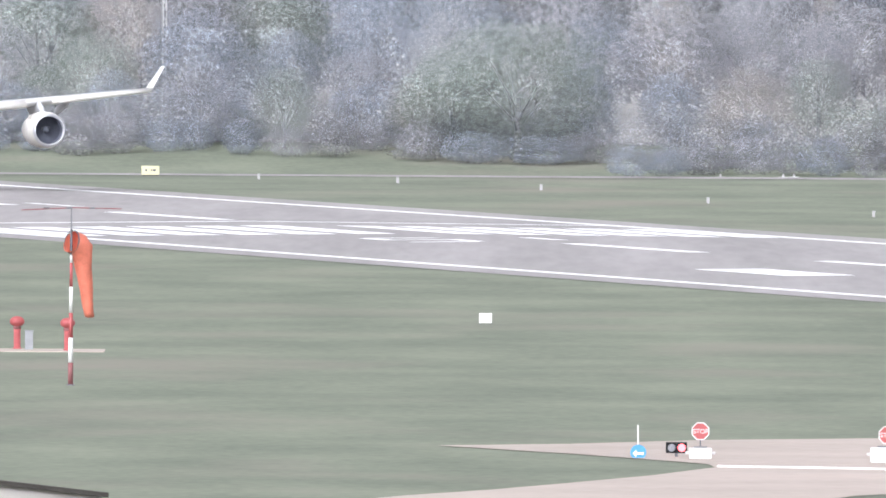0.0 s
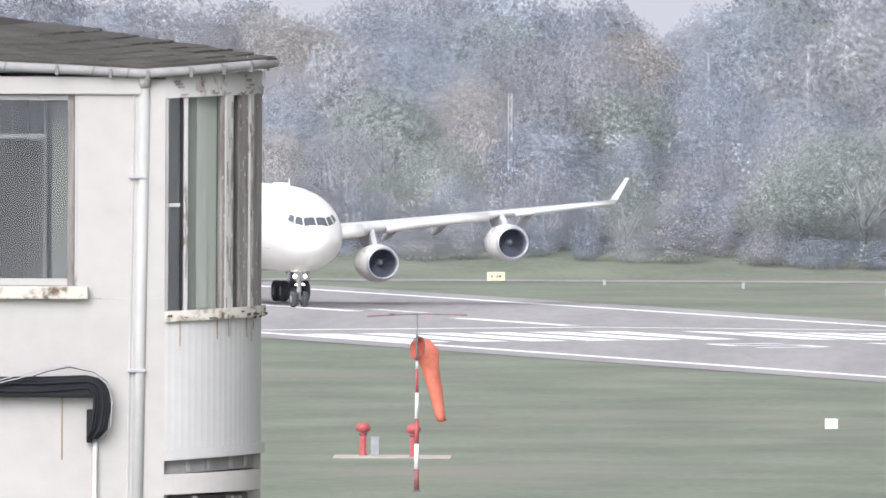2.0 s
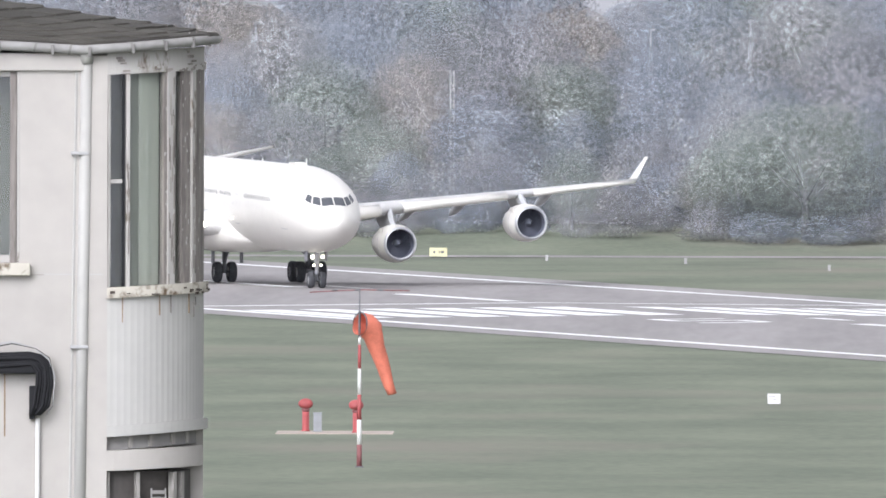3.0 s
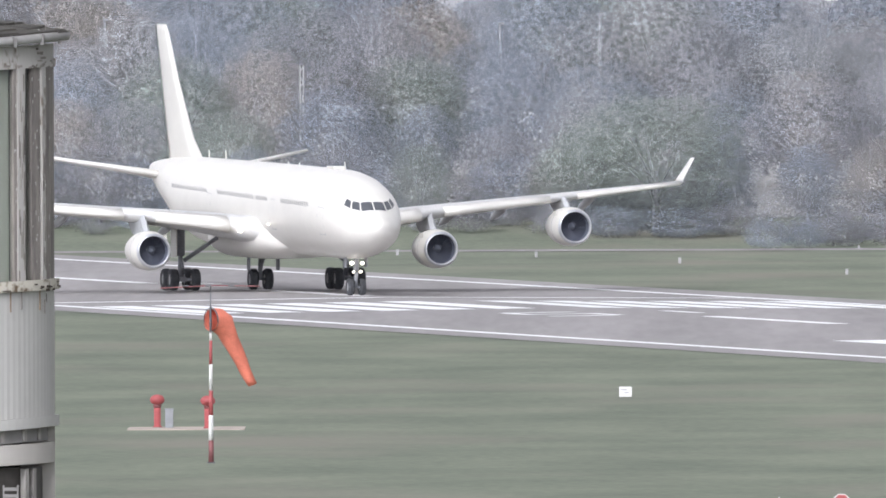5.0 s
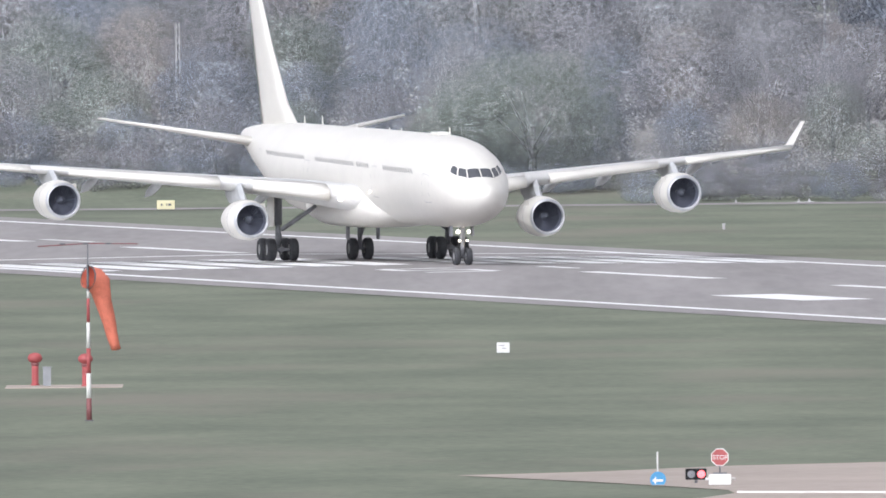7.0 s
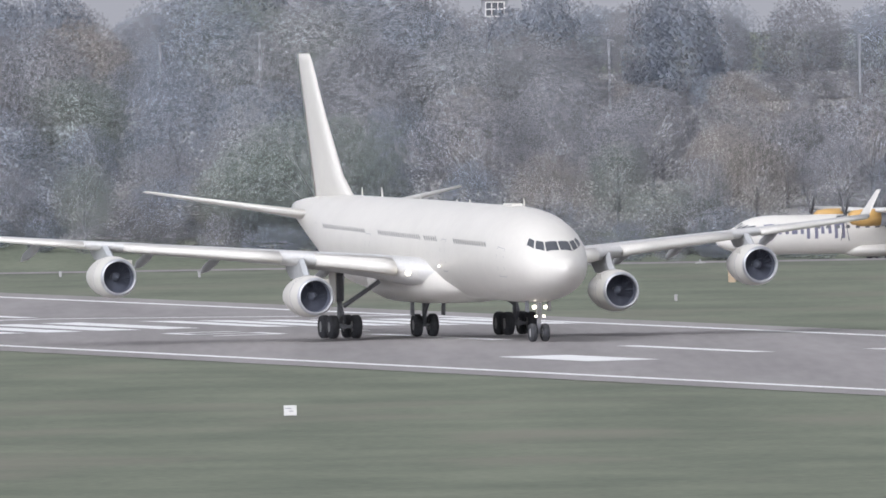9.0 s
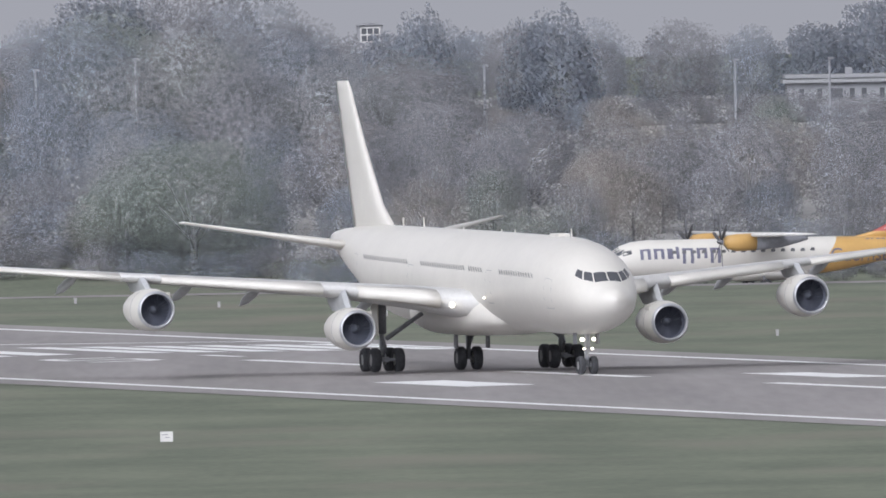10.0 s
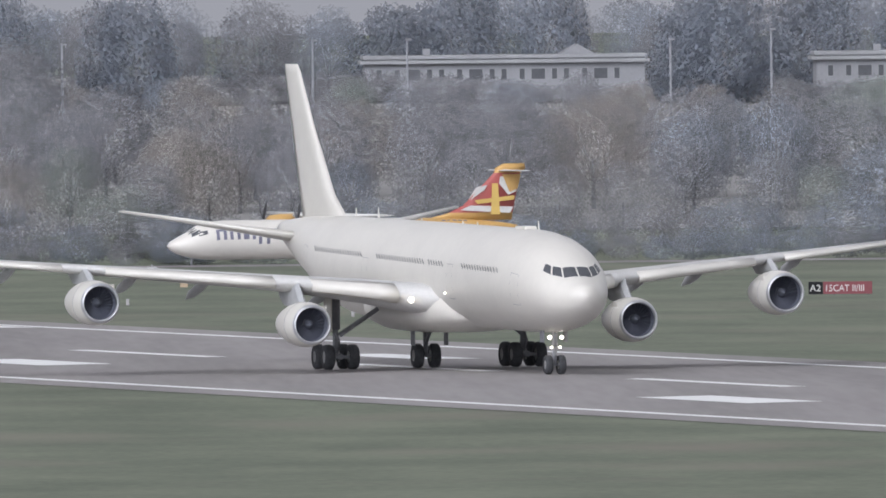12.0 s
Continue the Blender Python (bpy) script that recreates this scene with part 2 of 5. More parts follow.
def hull_patch(name, corners, material, parent, proud=0.012, label="", n=3):
    """A thin panel that follows the skin between four (station, degrees) corners."""
    bm = bmesh.new()
    (s0, d0), (s1, d1), (s2, d2), (s3, d3) = corners
    rows = []
    for i in range(n + 1):
        u = i / n
        row = []
        for j in range(n + 1):
            v = j / n
            s = (s0 * (1 - u) + s1 * u) * (1 - v) + (s3 * (1 - u) + s2 * u) * v
            d = (d0 * (1 - u) + d1 * u) * (1 - v) + (d3 * (1 - u) + d2 * u) * v
            p = hull(s, d)
            o = (p - hull(s, d + 180)).normalized()
            row.append(bm.verts.new(p + o * proud))
        rows.append(row)
    for p, q in zip(rows, rows[1:]):
        for k in range(n):
            bm.faces.new((p[k], p[k + 1], q[k + 1], q[k]))
    return part(name, bm, material, parent, label)


def airfoil(le, te, y, z, thick, n=9, lean=0.0):
    """A wing section in the x-z plane; le and te are metres from the nose."""
    c = te - le
    pts = []
    for side in (1, -1):
        for i in range(n):
            k = i / n if side > 0 else 1 - i / n
            x = le + c * k
            h = 5 * thick * (0.2969 * math.sqrt(max(k, 0)) - 0.126 * k - 0.3516 * k * k + 0.2843 * k ** 3 - 0.1015 * k ** 4)
            pts.append((NOSE_GEAR - x, y + lean * side * h * c, z + side * h * c * (1 if not lean else 0) - 0.012 * c * k * k))
    return pts


WING = [(1.6, 19.9, 32.4, 3.75, 0.15), (2.9, 20.9, 32.4, 4.0, 0.15), (5.5, 22.8, 32.8, 4.42, 0.135), (9.4, 25.5, 33.3, 4.86, 0.12), (14.5, 28.85, 35.3, 5.3, 0.115), (19.6, 32.2, 37.3, 5.72, 0.11), (24.5, 35.4, 39.1, 6.15, 0.105), (28.9, 38.25, 40.75, 6.55, 0.10)]


def wheel(r, w, parent, at, n=22, hub=0.5):
    """A tyre and its rim under an axle point."""
    t = part("wheel", lathe(bmesh.new(), [(-w / 2, r * hub), (-w / 2, r * 0.86), (-w * 0.36, r * 0.97), (-w * 0.15, r), (w * 0.15, r), (w * 0.36, r * 0.97), (w / 2, r * 0.86), (w / 2, r * hub)], "y", n), RUBBER, parent, "black rubber tyre on a pale rim", True)
    t.location = at
    rim = part("rim", lathe(bmesh.new(), [(-w * 0.42, 0.02), (-w * 0.30, r * 0.3), (-w * 0.44, r * hub), (w * 0.44, r * hub), (w * 0.30, r * 0.3), (w * 0.42, 0.02)], "y", 16), SEAM, t, "pale grey rim", True)
    return t


BLADE = []


def fan_blade():
    """One twisted blade with some thickness, shared by all the fans."""
    if not BLADE:
        bm = bmesh.new()
        rs = []
        for r, tw, th in ((0.26, 0.05, 0.03), (0.6, 0.10, 0.02), (0.91, 0.14, 0.012)):
            rs.append([(-0.78, r, tw / 2), (-0.87, r, th), (-0.97, r, -tw / 2), (-0.87, r, -th)])
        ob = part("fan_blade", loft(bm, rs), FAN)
        BLADE.append(ob.data)
        bpy.data.objects.remove(ob)
    return BLADE[0]


def engine(parent, y, inlet, z):
    """A nacelle with lip, fan, spinner and exhaust; inlet is metres from the nose."""
    x = NOSE_GEAR - inlet
    na = part("nacelle", lathe(bmesh.new(), [(-0.16, 1.10), (-0.45, 1.175), (-1.1, 1.235), (-2.0, 1.235), (-3.0, 1.15), (-4.0, 0.98), (-5.0, 0.76), (-5.35, 0.66), (-5.3, 0.60), (-4.6, 0.55)], n=36), SKIN, parent, "white engine nacelle", True)
    na.location = (x, y, z)
    lip = part("inlet_lip", lathe(bmesh.new(), [(-0.16, 1.102), (-0.07, 1.065), (0.0, 1.01), (0.015, 0.97), (-0.03, 0.935), (-0.18, 0.915)], n=36), METAL, na, "polished metal inlet lip", True)
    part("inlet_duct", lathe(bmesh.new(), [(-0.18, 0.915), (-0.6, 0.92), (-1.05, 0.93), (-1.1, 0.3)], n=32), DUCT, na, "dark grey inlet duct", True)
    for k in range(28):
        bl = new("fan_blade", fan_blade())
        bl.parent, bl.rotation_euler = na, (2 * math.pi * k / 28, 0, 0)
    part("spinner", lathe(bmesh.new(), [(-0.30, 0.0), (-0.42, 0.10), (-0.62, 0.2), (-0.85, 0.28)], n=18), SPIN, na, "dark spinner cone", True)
    part("exhaust_cone", lathe(bmesh.new(), [(-4.6, 0.42), (-5.3, 0.28), (-5.9, 0.03)], n=18), DARK_METAL, na, smooth=True)
    part("seam", lathe(bmesh.new(), [(-1.42, 1.236), (-1.42, 1.243), (-1.47, 1.243), (-1.47, 1.236)], n=36), SEAM, na)
    # the strake on the inboard side
    s = -1 if y > 0 else 1
    bm = bmesh.new()
    box(bm, -1.9, -0.9, s * 1.0 - 0.02, s * 1.0 + 0.02, 0.68, 1.0)
    part("strake", bm, SKIN, na)
    return na


def build_airliner():
    jet = thing("airliner", "all-white four-engined wide-body airliner rolling on the runway", "airplane")
    stations = sorted({s for tb in (TOP, BOTTOM, WIDE) for s, _ in tb} | {14, 18, 22, 26, 30, 34, 38, 46, 49, 53, 57, 61})
    bm = loft(bmesh.new(), [[hull(s if s else 0.01, 360 * i / 40) for i in range(40)] for s in stations])
    fus = part("fuselage", bm, SKIN, jet, "white round fuselage", True)
    # belly fairing
    prof = [(17.2, 0.9, 3.1), (18.6, 1.9, 2.62), (20.5, 2.75, 2.28), (24, 3.08, 2.08), (28, 3.12, 2.02), (33, 3.08, 2.06), (36, 2.7, 2.3), (38.5, 1.9, 2.62), (40, 0.9, 3.0)]
    rings = []
    for s, w, zb in prof:
        top = 4.55 if 19 < s < 37 else 3.6
        rings.append([(NOSE_GEAR - s, w * math.copysign(abs(math.cos(a)) ** 0.62, math.cos(a)), (top + zb) / 2 + (top - zb) / 2 * math.copysign(abs(math.sin(a)) ** 0.8, math.sin(a))) for a in (2 * math.pi * i / 28 for i in range(28))])
    part("belly_fairing", loft(bmesh.new(), rings), SKIN, jet, smooth=True)
    part("tail_cone", lathe(bmesh.new(), [(0, 0.48), (-0.5, 0.43), (-0.8, 0.26), (-0.82, 0.02)], n=20, at=(NOSE_GEAR - 62.1, 0, 7.37)), SKIN_GREY, jet, "grey tail cone exhaust", True)
    for s in (1, -1):
        w = part("wing", loft(bmesh.new(), [airfoil(le, te, s * y, z, th) for y, le, te, z, th in WING]), [SKIN_GREY], jet, "pale grey swept wing", True)
        # slats: bright leading edges
        for y0, y1 in ((4.5, 8.6), (10.4, 18.6), (20.7, 28.7)):
            rs = []
            for k in range(5):
                y = y0 + (y1 - y0) * k / 4
                row = [lin([(r[0], r[j]) for r in WING], y) for j in (1, 2, 3, 4)]
                le, te, z, th = row
                c = te - le
                prof2 = []
                for u, sg in ((0.11, 1), (0.06, 1), (0.02, 1), (0.0, 1), (0.02, -1), (0.05, -1)):
                    hh = 5 * th * (0.2969 * math.sqrt(u) - 0.126 * u - 0.3516 * u * u)
                    prof2.append((NOSE_GEAR - (le + c * u) + 0.10 * (1 - u * 8), s * y, z + sg * hh * c + 0.02 * sg - 0.10 * (1 - u * 6)))
                rs.append(prof2)
            part("slat", loft(bmesh.new(), rs), SKIN, w, "white leading-edge slat", True)
        # winglet
        rs = []
        for k in range(5):
            u = k / 4
            le, te = 38.55 + 1.75 * u, 40.75 + 0.55 * u
            rs.append(airfoil(le, te, s * (28.9 + 1.25 * u), 6.55 + 1.55 * u, 0.07, lean=0.0 if k == 0 else 1.0))
        part("winglet", loft(bmesh.new(), rs), SKIN, w, "upturned white winglet", True)
        # flap track fairings
        for y in (6.2, 12.6, 16.3, 22.6):
            te, z = lin([(r[0], r[2]) for r in WING], y), lin([(r[0], r[3]) for r in WING], y)
            f = part("flap_fairing", lathe(bmesh.new(), [(2.6, 0.02), (2.0, 0.18), (0.6, 0.28), (-1.2, 0.24), (-2.6, 0.02)], n=12), PYLON, w, "grey flap fairing", True)
            f.location, f.rotation_euler = (NOSE_GEAR - te, s * y, z - 0.62), (0, radians(-13), 0)
        # engines and pylons
        for y, inlet, z, le_z in ((9.30, 22.55, 2.64, 4.86), (19.58, 29.02, 3.90, 5.72)):
            engine(jet, s * y, inlet, z)
            rs = []
            for x0, x1, zz, hw in ((inlet + 1.15, inlet + 5.6, z + 1.0, 0.16), (inlet + 1.9, inlet + 6.4, z + 1.45, 0.20), (inlet + 2.75, inlet + 7.2, le_z + 0.03, 0.17)):
                x0, x1 = NOSE_GEAR - x0, NOSE_GEAR - x1
                rs.append([(x0, s * y, zz), (x0 - 0.5, s * y + hw, zz), (x1, s * y + hw * 0.6, zz), (x1 - 0.3, s * y, zz), (x1, s * y - hw * 0.6, zz), (x0 - 0.5, s * y - hw, zz)])
            part("pylon", loft(bmesh.new(), rs), PYLON, jet, "grey engine pylon")
        # tailplane
        part("tailplane", loft(bmesh.new(), [airfoil(le, te, s * y, z, th) for y, le, te, z, th in ((0.6, 53.4, 59.9, 6.95, 0.10), (5.0, 57.0, 60.9, 7.7, 0.09), (9.7, 60.75, 62.5, 8.52, 0.08))]), SKIN, jet, "white tailplane", True)
        # landing lamps in the wing root
        l = part("landing_light", lathe(bmesh.new(), [(0.02, 0.0), (0.0, 0.10), (-0.05, 0.15), (-0.12, 0.16)], n=14, at=(NOSE_GEAR - 21.3, s * 4.0, 3.93)), LAMP, jet, "lit landing light")
        part("taxi_light", lathe(bmesh.new(), [(0.02, 0.0), (0.0, 0.05), (-0.08, 0.065)], n=12, at=(NOSE_GEAR - 18.75, s * 2.80, 4.33)), LAMP, jet, "lit turn-off light")
        # main gear
        g = part("main_gear", rod(rod(bmesh.new(), (NOSE_GEAR - 32.3, s * 5.36, 4.4), (NOSE_GEAR - 32.3, s * 5.36, 2.2), 0.30, 0.27, 14), (NOSE_GEAR - 32.3, s * 5.36, 2.25), (NOSE_GEAR - 32.3, s * 5.36, 0.75), 0.16, 0.16, 12), STRUT, jet, "grey landing gear leg", True)
        part("side_brace", rod(bmesh.new(), (NOSE_GEAR - 32.0, s * 5.2, 1.9), (NOSE_GEAR - 31.2, s * 3.2, 3.35), 0.15, 0.13), STRUT, g)
        part("torque_link", rod(rod(bmesh.new(), (NOSE_GEAR - 32.1, s * 5.36, 2.1), (NOSE_GEAR - 31.55, s * 5.36, 1.5), 0.09), (NOSE_GEAR - 31.55, s * 5.36, 1.5), (NOSE_GEAR - 32.1, s * 5.36, 0.9), 0.09), STRUT, g)
        part("bogie_beam", rod(rod(rod(bmesh.new(), (NOSE_GEAR - 31.2, s * 5.36, 0.72), (NOSE_GEAR - 33.4, s * 5.36, 0.72), 0.17), (NOSE_GEAR - 31.3, s * 4.66, 0.70), (NOSE_GEAR - 31.3, s * 6.06, 0.70), 0.1), (NOSE_GEAR - 33.3, s * 4.66, 0.70), (NOSE_GEAR - 33.3, s * 6.06, 0.70), 0.1), STRUT, g)
        part("gear_door", boxed(NOSE_GEAR - 33.1, NOSE_GEAR - 31.5, s * 5.78 - 0.04, s * 5.78 + 0.04, 2.1, 4.4, bevel=0.03), SKIN, g, "white gear door")
        for a in (31.3, 33.3):
            for dy in (-0.70, 0.70):
                wheel(0.70, 0.52, g, (NOSE_GEAR - a, s * 5.36 + dy, 0.70))
        part("belly_door", boxed(NOSE_GEAR - 32.6, NOSE_GEAR - 31.8, s * 0.95 - 0.03, s * 0.95 + 0.03, 1.25, 2.2, bevel=0.02), STRUT, jet, "open grey gear door")
    # centre gear
    g = part("centre_gear", rod(rod(bmesh.new(), (NOSE_GEAR - 33.0, 0, 2.4), (NOSE_GEAR - 33.0, 0, 0.7), 0.17, 0.14, 12), (NOSE_GEAR - 33.0, -0.6, 0.68), (NOSE_GEAR - 33.0, 0.6, 0.68), 0.1), STRUT, jet, "grey centre landing gear leg", True)
    part("drag_brace", rod(bmesh.new(), (NOSE_GEAR - 33.0, 0, 1.3), (NOSE_GEAR - 31.6, 0, 2.3), 0.09), STRUT, g)
    for dy in (-0.48, 0.48):
        wheel(0.68, 0.5, g, (NOSE_GEAR - 33.0, dy, 0.68))
    # nose gear
    g = part("nose_gear", rod(rod(bmesh.new(), (0.15, 0, 2.9), (0.05, 0, 1.5), 0.19, 0.18, 12), (0.05, 0, 1.5), (0, 0, 0.5), 0.13, 0.13, 12), STRUT, jet, "grey nose gear leg", True)
    part("axle", rod(bmesh.new(), (0, -0.42, 0.53), (0, 0.42, 0.53), 0.08), STRUT, g)
    part("torque_link", rod(rod(bmesh.new(), (0.0, 0, 1.35), (0.36, 0, 1.02), 0.05), (0.36, 0, 1.02), (0.05, 0, 0.66), 0.05), STRUT, g)
    for dy in (-0.37, 0.37):
        wheel(0.53, 0.36, g, (0, dy, 0.53))
    for y, z, r in ((-0.34, 2.02, 0.12), (0.34, 2.02, 0.11), (-0.24, 1.48, 0.07), (0.24, 1.48, 0.07), (0.02, 2.36, 0.06)):
        lam = part("taxi_lamp", lathe(bmesh.new(), [(0.10, 0.0), (0.09, r * 0.7), (0.04, r), (-0.12, r * 0.8), (-0.16, 0.02)], n=14, at=(0.28, y, z)), LAMP, g, "lit taxi lamp")
    for s in (-1, 1):
        part("nose_door", boxed(-0.5, 0.3, s * 0.66 - 0.025, s * 0.66 + 0.025, 1.75, 2.6, bevel=0.02), STRUT, g, "open grey nose gear door")
    # fin with its root fillet
    fin = [(7.55, 47.8, 57.9, 0.06), (8.4, 49.6, 58.3, 0.075), (9.4, 51.7, 58.8, 0.085), (13, 55.7, 60.4, 0.085), (16.25, 58.75, 61.85, 0.085), (16.68, 59.3, 61.95, 0.05)]
    rs = []
    for z, le, te, th in fin:
        sec = airfoil(le, te, 0, z, th)
        rs.append([(x, zz - z, z) for x, _, zz in sec])
    part("fin", loft(bmesh.new(), rs), SKIN, jet, "tall white tail fin", True)
    # cockpit panes
    for s in (1, -1):
        side = lambda d: 90 - s * d
        hull_patch("cockpit_pane", [(1.58, side(1.6)), (2.30, side(1.3)), (2.42, side(23)), (1.78, side(30))], GLASS_DARK, fus, label="dark cockpit pane")
        hull_patch("cockpit_pane", [(1.86, side(32.5)), (2.46, side(25)), (2.84, side(35)), (2.36, side(45.5))], GLASS_DARK, fus, label="dark cockpit pane")
        hull_patch("cockpit_pane", [(2.46, side(47.5)), (2.92, side(37)), (3.36, side(41)), (3.10, side(52))], GLASS_DARK, fus, label="dark cockpit pane")
    # cabin windows: pieces that share one mesh
    bm = bmesh.new()
    for f0, f1 in (((-0.115, -0.17), (0.115, 0.17)),):
        vs = [(math.copysign(1, x) * 0.115 * (1 if abs(z) < 0.16 else 0.6), z) for x, z in ((1, -0.10), (1, 0.10), (0.6, 0.17), (-0.6, 0.17), (-1, 0.10), (-1, -0.10), (-0.6, -0.17), (0.6, -0.17))]
        bm.faces.new([bm.verts.new((x, 0, z)) for x, z in vs])
    for v in bm.verts:
        v.co.x, v.co.z = v.co.x * 0.78, v.co.z * 1.6
    pane = part("cabin_window", bm, PANE_GREY, fus)
    first = True
    for s in (-1, 1):
        for a, b in ((8.4, 15.6), (19.5, 22.5), (23.4, 33.4), (36.4, 46.6)):
            for k in range(int((b - a) / 0.533) + 1):
                st = a + 0.533 * k
                z = 6.38 - 0.74 * (46.6 - st) / 36
                c = (lin(TOP, st) + lin(BOTTOM, st)) / 2
                hh = (lin(TOP, st) - lin(BOTTOM, st)) / 2
                deg = math.degrees(math.asin((z - c) / hh))
                p = hull(st, deg if s > 0 else 180 - deg)
                o = pane if first else new("cabin_window", pane.data)
                first = False
                o.parent = fus
                o.location = p + Vector((0, s * 0.006, 0.002))
                o.rotation_euler = (-s * radians(deg), 0, 0)
    # doors as fine seams
    for s in (-1, 1):
        for st, wd in ((5.2, 1.07), (17.4, 1.07), (34.9, 1.07), (49.0, 1.07)):
            lo = hull(st, 0)
            door = None
            for d0, d1, w0, w1 in ((-24, -23, 0, wd), (15.5, 16.2, 0, wd), (-24, 16, 0, 0.035), (-24, 16, wd, wd + 0.035)):
                f = lambda d: d if s > 0 else 180 - d
                dd = hull_patch("door_seam", [(st + w0, f(d0)), (st + w1, f(d0)), (st + w1, f(d1)), (st + w0, f(d1))], SEAM, fus, 0.006)
    # aerials and the dome on the roof
    for st, hgt in ((9.6, 0.5), (22.0, 0.16), (33.5, 0.16), (42.5, 0.55), (47.2, 0.48), (25.0, 0.14)):
        p = hull(st, 90)
        part("aerial", loft(bmesh.new(), [[(p.x + 0.22, 0, p.z - 0.02), (p.x, 0.025, p.z - 0.02), (p.x - 0.22, 0, p.z - 0.02), (p.x, -0.025, p.z - 0.02)], [(p.x + 0.02, 0, p.z + hgt), (p.x - 0.08, 0.012, p.z + hgt), (p.x - 0.16, 0, p.z + hgt), (p.x - 0.08, -0.012, p.z + hgt)]]), SKIN, fus)
    p = hull(12.2, 90)
    part("aerial_dome", boxed(p.x - 1.0, p.x + 1.0, -0.35, 0.35, p.z - 0.06, p.z + 0.14, bevel=0.07), SKIN, fus)
    return jet


airliner = build_airliner()

# ---- more materials ----
RED = mat("signal_red_paint", (0.37, 0.08, 0.08), 0.55, vary=0.15, scale=2.0)
WHITE = mat("weathered_white_paint", (0.66, 0.65, 0.625), 0.6, vary=0.1, scale=2.0)
ORANGE = mat("orange_sock_cloth", (0.75, 0.215, 0.14), 0.85, vary=0.14, scale=1.6, bump=0.01)
SIGN_RED = mat("dull_red_sign_face", (0.21, 0.055, 0.065), 0.6, vary=0.08, scale=3)
BLUE = mat("blue_sign_face", (0.06, 0.26, 0.47), 0.5, vary=0.08, scale=3)
YELLOW = mat("yellow_sign_face", (0.62, 0.575, 0.36), 0.5, vary=0.08, scale=3)
BLACK = mat("matt_black", (0.018, 0.018, 0.02), 0.75, vary=0.15, scale=4)
GREY_BOX = mat("grey_cabinet_paint", (0.25, 0.26, 0.27), 0.5, vary=0.1, scale=3)
SALMON = mat("faded_orange_paint", (0.42, 0.32, 0.22), 0.6, vary=0.12, scale=3)
RED_LIT = mat("lit_red_lamp", (1.0, 0.16, 0.18), 0.3, vary=0.0, emit=1.8)
RENDER_WALL = mat("off_white_render", (0.405, 0.38, 0.347), 0.8, vary=0.07, scale=0.5, fine=6.0, bump=0.002)
PEELED = mat("peeling_white_woodwork", (0.35, 0.335, 0.31), 0.75, vary=0.1, scale=3.0, fine=22.0, tint=(0.13, 0.105, 0.08), bump=0.004, edges=(0.50, 0.62), stretch=(1.6, 1.6, 0.6))
RUSTY = mat("rust_stained_sill", (0.44, 0.41, 0.35), 0.8, vary=0.15, scale=4.0, fine=22.0, tint=(0.11, 0.075, 0.045), bump=0.004, edges=(0.55, 0.70))
TIMBER = mat("weathered_grey_timber", (0.30, 0.283, 0.26), 0.85, vary=0.25, scale=2.5, fine=18.0, stretch=(6, 6, 0.6), bump=0.003)
FELT = mat("mossy_roof_felt", (0.055, 0.05, 0.043), 0.9, vary=0.3, scale=2.5, fine=24.0, tint=(0.045, 0.042, 0.04), bump=0.01)
PIPE = mat("white_pipe", (0.37, 0.365, 0.36), 0.6, vary=0.08, scale=2)
for dull, gloss in ((FELT, 0.05), (BLACK, 0.2), (PIPE, 0.25)):
    dull.node_tree.nodes["Principled BSDF"].inputs["Specular IOR Level"].default_value = gloss
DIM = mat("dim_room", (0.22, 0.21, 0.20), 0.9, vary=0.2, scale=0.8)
RUST = mat("rust_streak", (0.27, 0.19, 0.12), 0.8, vary=0.3, scale=4)
WIN_GLASS = bpy.data.materials.new("window_glass")
WIN_GLASS.use_nodes = True
_nt = WIN_GLASS.node_tree
_clear, _gloss, _both = (_nt.nodes.new(k) for k in ("ShaderNodeBsdfTransparent", "ShaderNodeBsdfGlossy", "ShaderNodeMixShader"))
_clear.inputs["Color"].default_value = (0.90, 0.92, 0.91, 1)
_gloss.inputs["Roughness"].default_value = 0.04
_both.inputs[0].default_value = 0.038
_nt.links.new(_clear.outputs[0], _both.inputs[1])
_nt.links.new(_gloss.outputs[0], _both.inputs[2])
_nt.links.new(_both.outputs[0], _nt.nodes["Material Output"].inputs["Surface"])


def letters(name, text, size, m, material, parent, label=""):
    """Raised lettering in the built-in font, kept as a mesh; m stands in the parent's space."""
    cu = bpy.data.curves.new(name, "FONT")
    cu.body, cu.size, cu.extrude = text, size, 0.004
    tmp = bpy.data.objects.new(name, cu)
    scene.collection.objects.link(tmp)
    me = bpy.data.meshes.new_from_object(tmp.evaluated_get(bpy.context.evaluated_depsgraph_get()))
    bpy.data.objects.remove(tmp)
    me.materials.clear()
    me.materials.append(material)
    ob = new(name, me)
    ob.parent = parent
    ob.matrix_basis = m
    if label:
        ob["label"] = label
    return ob


FACE = pose(0, 0, 0, 90, 0, 0)


